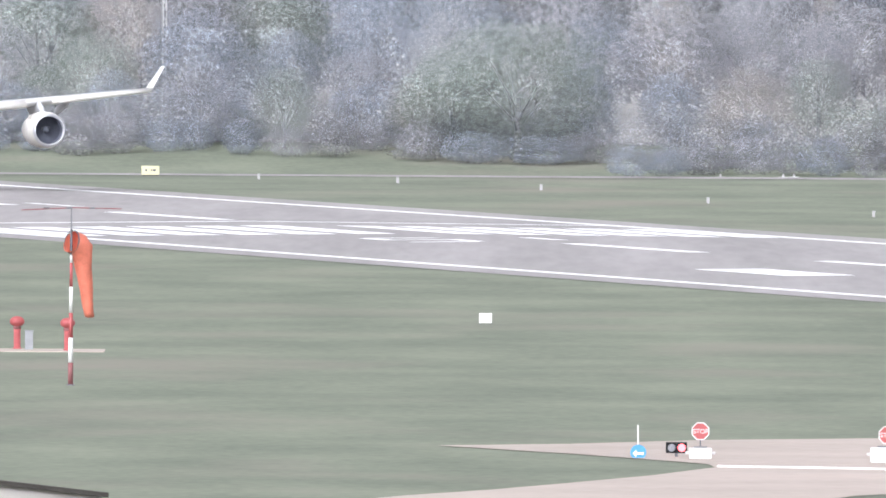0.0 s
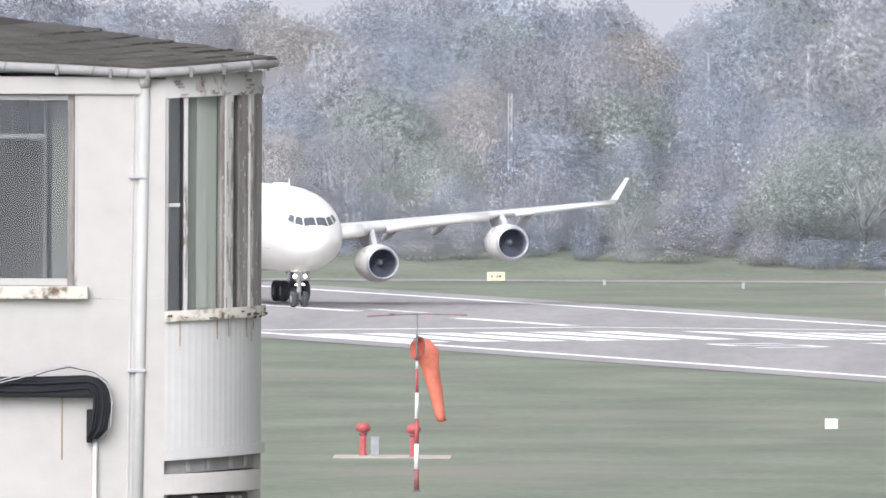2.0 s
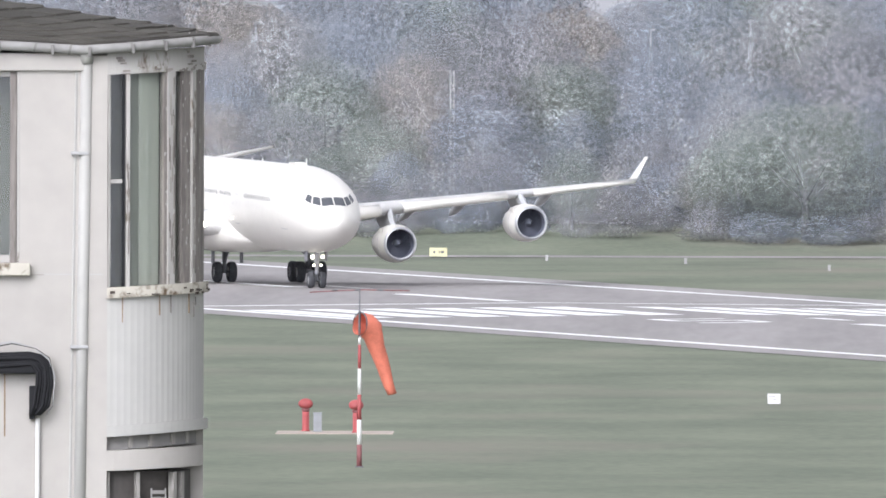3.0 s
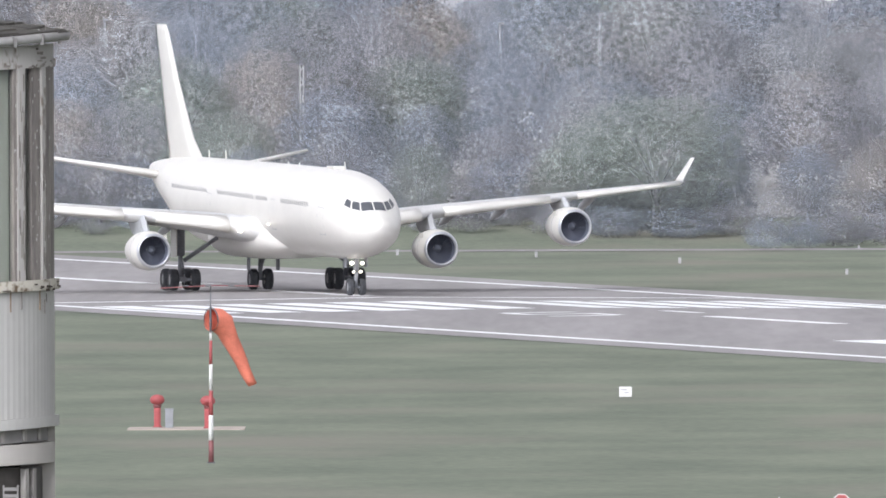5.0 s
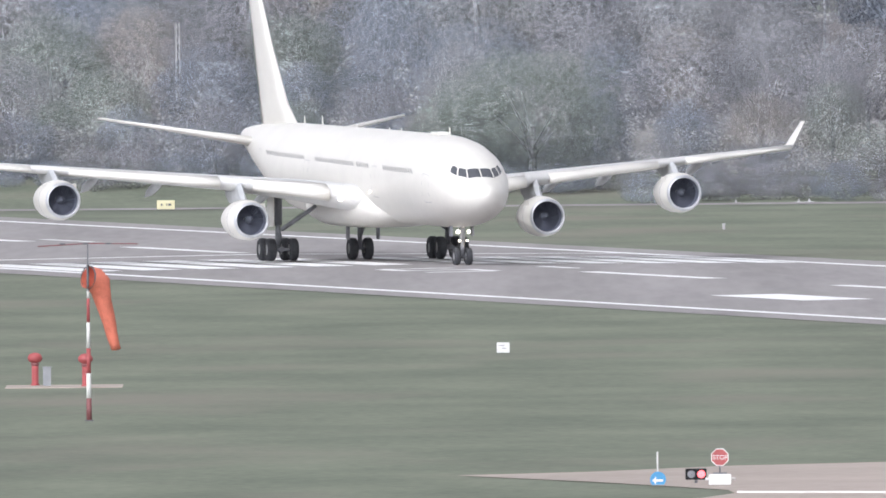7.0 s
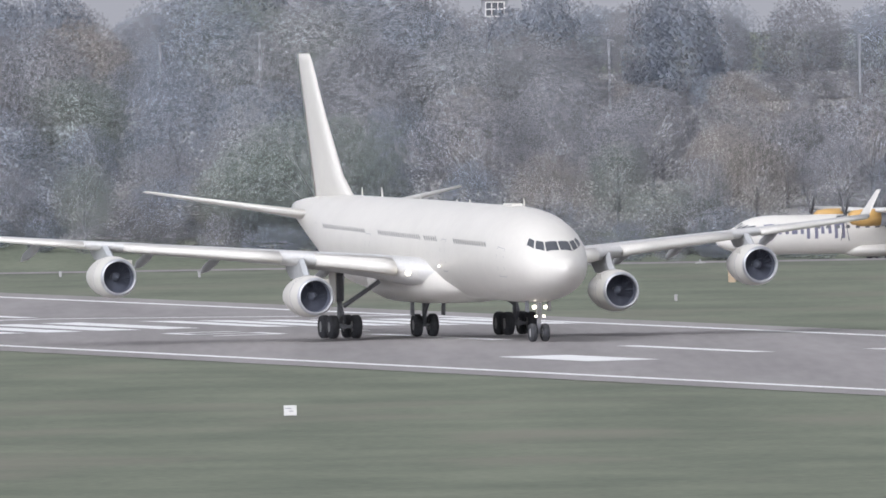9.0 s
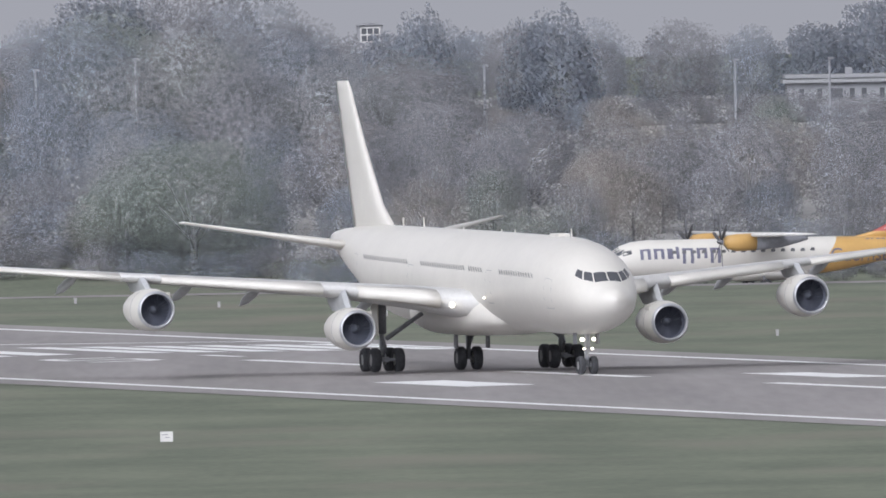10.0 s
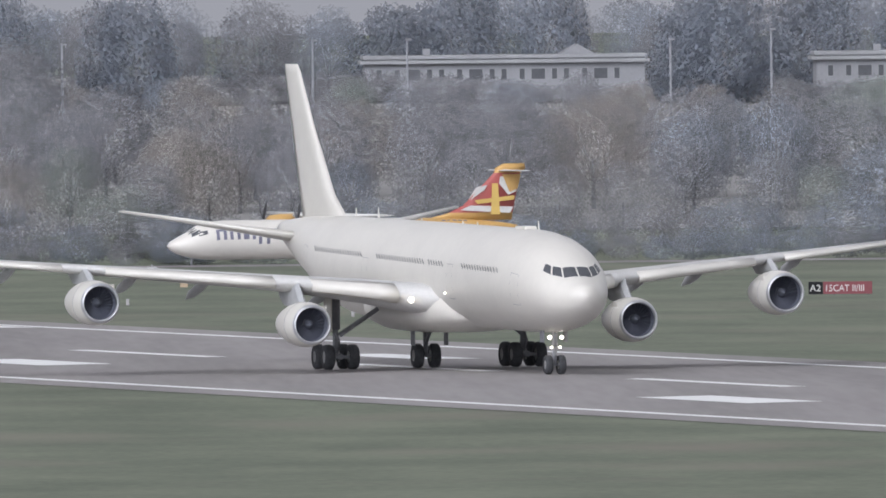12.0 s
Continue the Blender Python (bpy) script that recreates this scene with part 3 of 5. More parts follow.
# ---- pavements ----
def build_pavements():
    bm = bmesh.new()
    ring_pts = [(2.1, 1264.6), (7.8, 1269.3), (13.7, 1278.3), (26.5, 1287.2), (70, 1318), (70, 1236), (40, 1213), (24.7, 1195.8), (18.4, 1181.3), (14.5, 1160), (-6, 1150), (0.6, 1176.9), (4.2, 1188), (7.1, 1199), (10.6, 1213), (13.4, 1228), (13.2, 1233.6), (10.6, 1242), (7.7, 1250.5), (3.5, 1261)]
    lo = [bm.verts.new((x, y, 0.0)) for x, y in ring_pts]
    bm.faces.new(lo)
    tagged(part("apron", bm, CONCRETE), "pale pinkish concrete service road", "pavement", kind="structure")
    # pale kerb between the road and the concrete before it
    bm = bmesh.new()
    loft(bm, [[(x, y, 0), (x, y + 0.6, 0), (x, y + 0.6, 0.07), (x, y, 0.07)] for x, y in ((13.5, 1228.3), (17.0, 1227.2), (20.4, 1225.2), (45.4, 1214.0))])
    tagged(part("kerb", bm, WHITE), "low pale kerb along the service road", "kerb", kind="structure")
    bm = bmesh.new()
    ys = [2093, 2097, 2101, 2105, 2109, 2113]
    xs = [-500, -100, -60, -20, 20, 60, 100, 140, 500]
    g = [[bm.verts.new((x, y, land(y) + 0.035)) for x in xs] for y in ys]
    for p, q in zip(g, g[1:]):
        for i in range(len(xs) - 1):
            bm.faces.new((p[i], p[i + 1], q[i + 1], q[i]))
    tagged(part("taxiway", bm, ASPHALT), "grey asphalt taxiway beyond the runway", "taxiway", kind="structure")
    bm = bmesh.new()
    ys = [2152, 2160, 2168, 2176, 2186, 2200]
    g = [[bm.verts.new((x, y, land(y) + 0.03)) for x in (10, 60, 100, 160)] for y in ys]
    for p, q in zip(g, g[1:]):
        for i in range(3):
            bm.faces.new((p[i], p[i + 1], q[i + 1], q[i]))
    tagged(part("taxiway", bm, ASPHALT), "grey asphalt holding area in a dip", "taxiway", kind="structure")
    pad = part("concrete_pad", boxed(-19.5, -13.8, 1461.5, 1468.2, -0.2, 0.012, bevel=0.01), CONCRETE)
    tagged(pad, "low pale concrete pad in the grass", "pad", kind="structure")


# ---- windsock ----
DULL_RED = mat("dull_dark_red_paint", (0.22, 0.08, 0.08), 0.6, vary=0.15, scale=3)


def build_windsock():
    w = thing("windsock", "orange windsock on a red and white banded pole in grass", "windsock", m=pose(-14.6, 1383.5, -0.03))
    zs = [(0.0, 1.05, DULL_RED), (1.05, 2.2, WHITE), (2.2, 3.35, RED), (3.35, 4.55, WHITE), (4.55, 5.65, RED), (5.65, 6.1, WHITE), (6.1, 8.25, DARK_METAL)]
    for i, (a, b, mt) in enumerate(zs):
        r = 0.125 - 0.012 * i if i < 6 else 0.035
        part("pole_band", rod(bmesh.new(), (0, 0, a), (0, 0, b), r, r - 0.008, 12), mt, w, "red band" if mt in (RED, DULL_RED) else "white band" if mt is WHITE else "thin dark rod", True)
    part("base_plate", boxed(-0.2, 0.2, -0.2, 0.2, 0.0, 0.05, bevel=0.01), DARK_METAL, w)
    part("crossarm", rod(rod(bmesh.new(), (-2.3, 0, 8.06), (0, 0, 8.18), 0.028), (0, 0, 8.18), (2.3, 0, 8.14), 0.028), DULL_RED, w, "thin dark red crossarm")
    for x in (-1.15, -0.1, 0.95):
        part("lamp", boxed(x - 0.14, x + 0.14, -0.06, 0.06, 8.13, 8.2, bevel=0.02), DARK_METAL, w, "small dark lamp")
    part("pivot", rod(bmesh.new(), (0, 0, 5.98), (0, 0, 7.2), 0.06, 0.06, 10), DARK_METAL, w)
    hoop = lathe(bmesh.new(), [(0.0, 0.52), (0.05, 0.545), (0.05, 0.515), (0.0, 0.50)], "x", 24)
    path = [(0.02, 0.0, 0.53), (0.26, -0.04, 0.54), (0.48, -0.22, 0.52), (0.68, -0.56, 0.45), (0.86, -1.0, 0.395), (1.06, -1.5, 0.35), (1.27, -2.02, 0.305), (1.45, -2.47, 0.265), (1.61, -2.85, 0.235), (1.73, -3.14, 0.215)]
    outer, inner = [], []
    turn = pose(0, 0, 0, 0, 0, 38).to_3x3() @ Matrix.Diagonal((1.25, 1, 1))
    for i, (x, z, r) in enumerate(path):
        x2, z2, _ = path[min(i + 1, len(path) - 1)]
        x1, z1, _ = path[max(i - 1, 0)]
        t = Vector((x2 - x1, 0, z2 - z1)).normalized()
        n = Vector((-t.z, 0, t.x))
        for lst, k in ((outer, 1.0), (inner, 0.955)):
            rr = []
            for j in range(22):
                a = 2 * math.pi * j / 22
                f = k * r * (1 + 0.06 * math.sin(3 * a + i * 1.7) * min(1, i / 3))
                rr.append(Vector((x, 0, z)) + n * f * math.cos(a) * (0.82 if i > 2 else 1) + Vector((0, 1, 0)) * f * math.sin(a))
            lst.append([turn @ (v - Vector((0, 0, 0))) for v in rr])
    sock = part("sock", loft(bmesh.new(), outer + inner[::-1], cap=False), ORANGE, w, "orange cloth sock hanging limp", True)
    sock.location = (0, 0, 6.62)
    part("hoop", hoop, DARK_METAL, sock).rotation_euler = (0, 0, radians(38))
    return w, sock


def build_beacon(x, y):
    b = thing("obstruction_beacon", "red obstruction beacon with a bulb head on a short post", "beacon", "red beacons", pose(x, y, 0.012))
    part("post", lathe(bmesh.new(), [(0.0, 0.22), (0.06, 0.22), (0.07, 0.17), (0.95, 0.17), (0.96, 0.14)], "z", 16, cap=True), RED, b, smooth=True)
    part("collar", lathe(bmesh.new(), [(0.95, 0.14), (1.0, 0.2), (1.08, 0.2), (1.12, 0.12)], "z", 16, cap=True), DULL_RED, b, "dull red collar", True)
    part("head", lathe(bmesh.new(), [(1.1, 0.12), (1.16, 0.27), (1.28, 0.36), (1.42, 0.35), (1.54, 0.25), (1.6, 0.08)], "z", 20, cap=True), RED, b, "red bulb head", True)
    return b


def build_near_field():
    build_beacon(-18.1, 1466.9)
    build_beacon(-15.6, 1463.6)
    c = thing("electrical_cabinet", "small grey electrical cabinet on the concrete pad", "cabinet", m=pose(-17.5, 1465.5, 0.012))
    part("body", boxed(-0.2, 0.2, -0.15, 0.15, 0, 0.88, bevel=0.02), GREY_BOX, c)
    part("cap", boxed(-0.23, 0.23, -0.18, 0.18, 0.88, 0.94, bevel=0.015), GREY_BOX, c)
    part("door", boxed(-0.16, 0.16, -0.165, -0.152, 0.08, 0.82), GREY_BOX, c)
    s = thing("white_board", "small white marker board on two legs in grass", "sign", m=pose(5.0, 1541.8, -0.03))
    part("panel", boxed(-0.33, 0.33, -0.03, 0.03, 0.06, 0.58, bevel=0.012), WHITE, s)
    for x in (-0.25, 0.25):
        part("leg", rod(bmesh.new(), (x, 0.04, 0), (x, 0.04, 0.45), 0.02), DARK_METAL, s)
    for x, z, w in ((-0.1, 0.42, 0.3), (0.05, 0.28, 0.22)):
        part("bar", boxed(x - w / 2, x + w / 2, -0.037, -0.031, z - 0.02, z + 0.02), GREY_BOX, s, "faint grey bar")

    def stop_board(x, y, width, height):
        t = thing("stop_sign", "red octagonal stop sign on a white plastic block", "sign", "stop signs", pose(x, y, 0.0))
        rs = [[(0.39 * math.cos(radians(22.5 + 45 * k)), yy, 1.15 + 0.39 * math.sin(radians(22.5 + 45 * k))) for k in range(8)] for yy in (-0.02, 0.02)]
        part("plate", loft(bmesh.new(), rs), WHITE, t, "white-edged octagonal plate")
        rs = [[(0.35 * math.cos(radians(22.5 + 45 * k)), yy, 1.15 + 0.35 * math.sin(radians(22.5 + 45 * k))) for k in range(8)] for yy in (-0.026, -0.021)]
        part("face", loft(bmesh.new(), rs), RED, t, "red sign face")
        letters("lettering", "STOP", 0.27, pose(-0.305, -0.028, 1.055) @ FACE, WHITE, t, "white lettering STOP")
        part("pole", rod(bmesh.new(), (0, 0.04, 0.1), (0, 0.04, 1.1), 0.03), DARK_METAL, t)
        part("foot", boxed(-width * 0.3, width * 0.3, -0.1, 0.1, height, height + 0.06, bevel=0.01), DARK_METAL, t)
        part("block", boxed(-width / 2, width / 2, -0.22, 0.22, 0.0, height, bevel=0.06), WHITE, t, "white plastic block")
        part("lug", rod(bmesh.new(), (-width / 2 - 0.14, 0, height * 0.55), (width / 2 + 0.14, 0, height * 0.55), 0.06), WHITE, t)

    stop_board(12.95, 1242.6, 0.95, 0.46)
    stop_board(20.6, 1237.5, 1.4, 0.64)
    for k in range(8):
        b = thing("barrier_block", "red plastic barrier block" + " on concrete" if k % 2 == 0 else "white plastic barrier block on concrete", "barrier", "barrier blocks", pose(22.15 + 1.42 * k, 1238.6 + 0.25 * k, 0))
        m = RED if k % 2 == 0 else WHITE
        part("body", boxed(-0.69, 0.69, -0.22, 0.22, 0, 0.34 if m is RED else 0.42, bevel=0.05), m, b)
        part("coupling", boxed(0.66, 0.76, -0.08, 0.08, 0.1, 0.26, bevel=0.02), m, b)
    t = thing("arrow_sign", "round blue sign with a white arrow at a thin pole", "sign", m=pose(10.4, 1244.0, -0.02))
    part("disc", lathe(bmesh.new(), [(-0.02, 0.33), (0.02, 0.33)], "y", 28, at=(0, 0, 0.24), cap=True), BLUE, t, "blue disc")
    bm = bmesh.new()
    bm.faces.new([bm.verts.new((x, -0.03, z)) for x, z in ((-0.24, 0.2), (-0.08, 0.36), (-0.08, 0.25), (0.22, 0.25), (0.22, 0.15), (-0.08, 0.15), (-0.08, 0.04))])
    part("arrow", bm, WHITE, t, "white arrow")
    part("pole", rod(bmesh.new(), (0, 0.05, 0), (-0.02, 0.05, 1.38), 0.035), WHITE, t)
    g = thing("guard_lights", "twin guard lights, one glowing red, in a dark box", "signal light", m=pose(12.0, 1246.6, 0.0))
    part("housing", boxed(-0.44, 0.44, -0.06, 0.1, 0.14, 0.60, bevel=0.03), BLACK, g)
    part("legs", boxed(-0.06, 0.06, -0.03, 0.05, 0.0, 0.16), DARK_METAL, g)
    for x, mt in ((0.22, RED_LIT), (-0.2, STRUT)):
        part("hood", lathe(bmesh.new(), [(-0.13, 0.19), (-0.05, 0.19), (-0.05, 0.17), (-0.13, 0.17), (-0.13, 0.19)], "y", 20, at=(x, 0, 0.37)), BLACK, g)
        part("lens", lathe(bmesh.new(), [(-0.09, 0.01), (-0.085, 0.1), (-0.062, 0.165)], "y", 18, at=(x, 0, 0.37)), mt, g, "glowing red lens" if mt is RED_LIT else "unlit grey lens")

    # far side of the runway
    s = thing("taxi_sign", "black and red holding position sign on short legs", "sign", m=pose(77.0, 1931.0, -0.03))
    part("panel", boxed(-2.05, -1.12, -0.05, 0.05, 0.06, 0.86, bevel=0.02), BLACK, s, "black location panel")
    part("panel", boxed(-1.10, 2.05, -0.05, 0.05, 0.06, 0.86, bevel=0.02), SIGN_RED, s, "red mandatory panel")
    letters("lettering", "A2", 0.62, pose(-1.97, -0.056, 0.24) @ FACE, WHITE, s, "white lettering A2")
    letters("lettering", "15CAT II/III", 0.60, pose(-1.02, -0.056, 0.24) @ FACE @ Matrix.Diagonal((0.9, 1, 1, 1)), WHITE, s, "white lettering 15CAT II/III")
    for x in (-1.7, -0.4, 0.8, 1.8):
        part("leg", rod(bmesh.new(), (x, 0, 0), (x, 0, 0.1), 0.04), DARK_METAL, s)
    y = thing("guidance_sign", "small yellow guidance sign with dark marks", "sign", m=pose(-16.6, 2090.5, -0.03))
    part("panel", boxed(-0.62, 0.62, -0.08, 0.08, 0.1, 0.72, bevel=0.03), YELLOW, y)
    for x, w in ((-0.28, 0.14), (0.08, 0.08), (0.28, 0.2)):
        part("bar", boxed(x - w / 2, x + w / 2, -0.09, -0.083, 0.33, 0.5), DARK_METAL, y, "dark bar")
    for x in (-0.45, 0.45):
        part("leg", rod(bmesh.new(), (x, 0, 0), (x, 0, 0.12), 0.03), DARK_METAL, y)
    marker = thing("edge_marker", "small white edge marker post in grass", "marker", "edge markers", pose(0.6, 2064.7, -0.03))
    part("post", boxed(-0.1, 0.1, -0.05, 0.05, 0, 0.36, bevel=0.02), PIPE, marker)
    part("cap", boxed(-0.12, 0.12, -0.07, 0.07, 0.35, 0.4, bevel=0.015), PIPE, marker)
    for x, yy in ((10.3, 2032.9), (21.0, 1976.6), (31.0, 1920.9), (-9.0, 2078), (44, 1862)):
        copy_thing(marker, pose(x, yy, -0.03))
    o = thing("marker_cabinet", "faded orange marker cabinet in the grass", "cabinet", m=pose(36.0, 1998.3, -0.03))
    part("body", boxed(-0.26, 0.26, -0.2, 0.2, 0, 0.92, bevel=0.03), SALMON, o)
    part("cap", boxed(-0.3, 0.3, -0.24, 0.24, 0.92, 1.0, bevel=0.02), SALMON, o)
    lamp = thing("taxiway_light", "low white taxiway light fitting", "light", "taxiway lights", pose(23.3, 2112, land(2112)))
    part("base", boxed(-0.35, 0.35, -0.2, 0.2, 0, 0.09, bevel=0.03), PIPE, lamp)
    part("stem", rod(bmesh.new(), (0, 0, 0.1), (0, 0, 0.28), 0.09, 0.05), PIPE, lamp)
    for x, yy in ((27.7, 2110), (28.4, 2107), (35.5, 2093)):
        copy_thing(lamp, pose(x, yy, land(yy)))


build_pavements()
windsock, sock = build_windsock()
build_near_field()


# ---- the turboprop waiting in the dip ----
A_TOP = [(0, 1.98), (0.25, 2.32), (0.8, 2.62), (1.5, 2.98), (2.2, 3.42), (3.0, 3.68), (4.2, 3.80), (18, 3.80), (22, 3.72), (25, 3.45), (26.6, 3.2)]
A_BOT = [(0, 1.98), (0.25, 1.68), (0.8, 1.38), (1.5, 1.17), (2.2, 1.04), (3.0, 0.97), (4.2, 0.94), (16, 0.94), (19, 1.35), (22, 1.95), (25, 2.55), (26.6, 2.9)]
A_WID = [(0, 0.02), (0.25, 0.42), (0.8, 0.8), (1.5, 1.08), (2.2, 1.25), (3.0, 1.37), (4.2, 1.43), (16, 1.43), (20, 1.18), (23.5, 0.68), (26.6, 0.16)]


def build_turboprop():
    ox, oy, th = 37.9, 2170.0, 16.5
    pl = thing("turboprop_airliner", "white and orange twin-engined high-wing turboprop parked on a taxiway", "airplane", m=pose(ox, oy, land(2170) + 0.03, 0, 0, 180 + th))
    # orange and crimson are dulled in the colour itself, for the haze between
    A_ORANGE = mat("hazed_orange_paint", (0.60, 0.37, 0.13), 0.4, vary=0.06, scale=0.5)
    A_RED = mat("hazed_crimson_paint", (0.45, 0.115, 0.105), 0.4, vary=0.06, scale=0.5)
    A_GOLD = mat("gold_aircraft_paint", (0.66, 0.46, 0.14), 0.4, vary=0.06, scale=0.5)
    A_GREY = mat("slate_lettering", (0.16, 0.16, 0.22), 0.5, vary=0.08, scale=1)

    def skin(s, deg):
        t, b, w = lin(A_TOP, s), lin(A_BOT, s), lin(A_WID, s)
        a = radians(deg)
        return Vector((-s, w * math.cos(a), (t + b) / 2 + (t - b) / 2 * math.sin(a)))

    st = [0.01, 0.25, 0.5, 0.8, 1.15, 1.5, 1.85, 2.2, 2.6, 3.0, 3.6, 4.2] + [5 + k * 0.4 for k in range(54)] + [26.6]
    n = 36
    bm = loft(bmesh.new(), [[skin(s, 360 * i / n) for i in range(n)] for s in st])
    cut_at, cut_no = Vector((-18.6, 0, 3.8)), Vector((-1, 0, -0.75)).normalized()
    bmesh.ops.bisect_plane(bm, geom=bm.verts[:] + bm.edges[:] + bm.faces[:], plane_co=cut_at, plane_no=cut_no)
    for f in bm.faces:
        f.material_index = 1 if (f.calc_center_median() - cut_at).dot(cut_no) > 0 else 0
    fus = part("fuselage", bm, [SKIN, A_ORANGE], pl, "white fuselage with an orange rear", True)
    pane = None
    for s in (1, -1):
        for a, b, d0, d1 in ((1.45, 2.05, 56, 84), (1.6, 2.25, 34, 54), (2.1, 2.75, 24, 42)):
            bm = bmesh.new()
            f = lambda d: d if s > 0 else 180 - d
            bm.faces.new([bm.verts.new(skin(u, f(d)) * 1.0 + (skin(u, f(d)) - skin(u, f(d + 180))).normalized() * 0.015) for u, d in ((a, d0), (a + 0.05, d1), (b, d1 - 4), (b, d0))])
            part("cockpit_pane", bm, GLASS_DARK, fus, "dark cockpit pane")
        for k in range(15):
            q = 5.9 + 0.75 * k
            p = skin(q, 18)
            if pane is None:
                bm = bmesh.new()
                bm.faces.new([bm.verts.new(v) for v in ((-0.14, 0, -0.2), (0.14, 0, -0.2), (0.17, 0, 0.1), (0.1, 0, 0.22), (-0.1, 0, 0.22), (-0.17, 0, 0.1))])
                o = pane = part("cabin_window", bm, PANE_GREY, fus)
            else:
                o = new("cabin_window", pane.data)
                o.parent = fus
            o.location = (p.x, s * (abs(p.y) + 0.012), p.z)
            o.rotation_euler = (-s * radians(18), 0, 0)
        # nacelle, propeller hub
        part("nacelle", loft(bmesh.new(), [ring(-x, s * 4.05, 3.62 - dz, rw, "x", 20, rh) for x, rw, rh, dz in ((8.85, 0.22, 0.25, 0), (9.1, 0.42, 0.5, 0.05), (9.8, 0.5, 0.62, 0.08), (11.2, 0.52, 0.62, 0.05))]), A_ORANGE, pl, "orange engine nacelle", True)
        part("nacelle_rear", loft(bmesh.new(), [ring(-x, s * 4.05, 3.62 - dz, rw, "x", 20, rh) for x, rw, rh, dz in ((11.2, 0.515, 0.615, 0.05), (13.2, 0.42, 0.5, 0), (14.6, 0.2, 0.25, -0.1), (15.2, 0.05, 0.08, -0.12))]), STRUT, pl, "dark grey rear nacelle", True)
        # tailplane
        part("tailplane", loft(bmesh.new(), [[(-26.05 + cx, yy * s, 7.12 + dz) for cx, dz in ((0.9 * c, 0), (0.4 * c, 0.09 * c), (-0.8 * c, 0.0), (0.4 * c, -0.07 * c))] for yy, c in ((0.0, 1.0), (3.65, 0.62))]), WHITE, pl, "slim pale tailplane on top of the fin")
        g = part("main_gear", rod(bmesh.new(), (-12.6, s * 1.5, 1.1), (-12.6, s * 2.0, 0.45), 0.1), STRUT, pl)
        for dy in (-0.2, 0.2):
            wheel(0.42, 0.26, g, (-12.6, s * 2.05 + dy, 0.42), 16)
    part("gear_fairing", loft(bmesh.new(), [ring(-x, 0, 1.2, w, "x", 20, hh) for x, w, hh in ((9.6, 0.4, 0.3), (10.8, 1.55, 0.5), (13.5, 1.75, 0.55), (15.5, 1.4, 0.45), (17, 0.3, 0.25))]), SKIN, pl, smooth=True)
    rows = []
    for yy, le, te, th2 in ((-13.5, 11.6, 13.0, 0.13), (-4.0, 10.7, 13.2, 0.16), (0, 10.7, 13.2, 0.16), (4.0, 10.7, 13.2, 0.16), (13.5, 11.6, 13.0, 0.13)):
        c = te - le
        rows.append([(-(le + c * u), yy, 3.98 + 0.012 * abs(yy) + h * c) for u, h in ((0, 0), (0.08, th2 * 0.42), (0.3, th2 * 0.58), (0.7, th2 * 0.33), (1, 0), (0.7, -th2 * 0.25), (0.3, -th2 * 0.4), (0.08, -th2 * 0.3))])
    part("wing", loft(bmesh.new(), rows), WHITE, pl, "white straight high wing", True)
    g = part("nose_gear", rod(bmesh.new(), (-1.9, 0, 1.2), (-1.8, 0, 0.3), 0.07), STRUT, pl)
    for dy in (-0.17, 0.17):
        wheel(0.29, 0.18, g, (-1.8, dy, 0.29), 14)
    # fin in its colours
    fin = [(3.55, 19.2, 26.2, 0.03), (4.1, 21.4, 26.3, 0.06), (4.6, 22.5, 26.4, 0.08), (6.95, 24.9, 26.9, 0.10), (7.3, 25.0, 27.3, 0.10), (7.62, 25.6, 27.2, 0.06)]
    rs = []
    for z, le, te, tk in fin:
        c = te - le
        rs.append([(-(le + c * u), sg * tk * c * k, z) for u, k, sg in ((0, 0, 1), (0.15, 0.42, 1), (0.45, 0.5, 1), (1, 0.05, 1), (1, 0.05, -1), (0.45, 0.5, -1), (0.15, 0.42, -1))])
    bm = loft(bmesh.new(), rs)
    for f in bm.faces:
        c = f.calc_center_median()
        f.material_index = 1 if c.z > 6.95 or c.z < 4.1 else 0
    finob = part("fin", bm, [A_RED, A_ORANGE], pl, "swept crimson fin with an orange tip", True)
    for s in (1, -1):
        # a pale and yellow cross as flat fields on the fin's sides
        def field(name, pts, mt, off):
            bm = bmesh.new()
            bm.faces.new([bm.verts.new((-x, s * off, z)) for x, z in pts])
            part(name, bm, mt, finob)
        field("white_field", [(22.2, 4.28), (26.0, 4.05), (26.25, 4.5), (23.0, 4.62)], WHITE, 0.30)
        field("white_field", [(23.0, 5.0), (24.1, 5.75), (24.3, 6.1), (23.6, 5.9)], WHITE, 0.27)
        field("white_field", [(25.3, 6.7), (26.6, 6.7), (26.5, 5.6), (25.9, 5.35), (25.2, 6.2)], WHITE, 0.25)
        field("orange_field", [(25.45, 6.85), (26.85, 6.85), (26.6, 5.8), (26.0, 5.55)], A_ORANGE, 0.262)
        field("yellow_cross", [(24.55, 3.95), (25.25, 3.95), (25.1, 6.2), (24.65, 6.2)], A_GOLD, 0.315)
        field("yellow_cross", [(23.3, 5.0), (23.5, 4.72), (26.3, 5.0), (26.35, 5.32)], A_GOLD, 0.319)
    # lettering: the island's name on the port side, plain bars for the maker of the flight
    word = letters("lettering", "Guernsey", 1.38, Matrix(), A_GREY, fus, "dark grey lettering Guernsey")
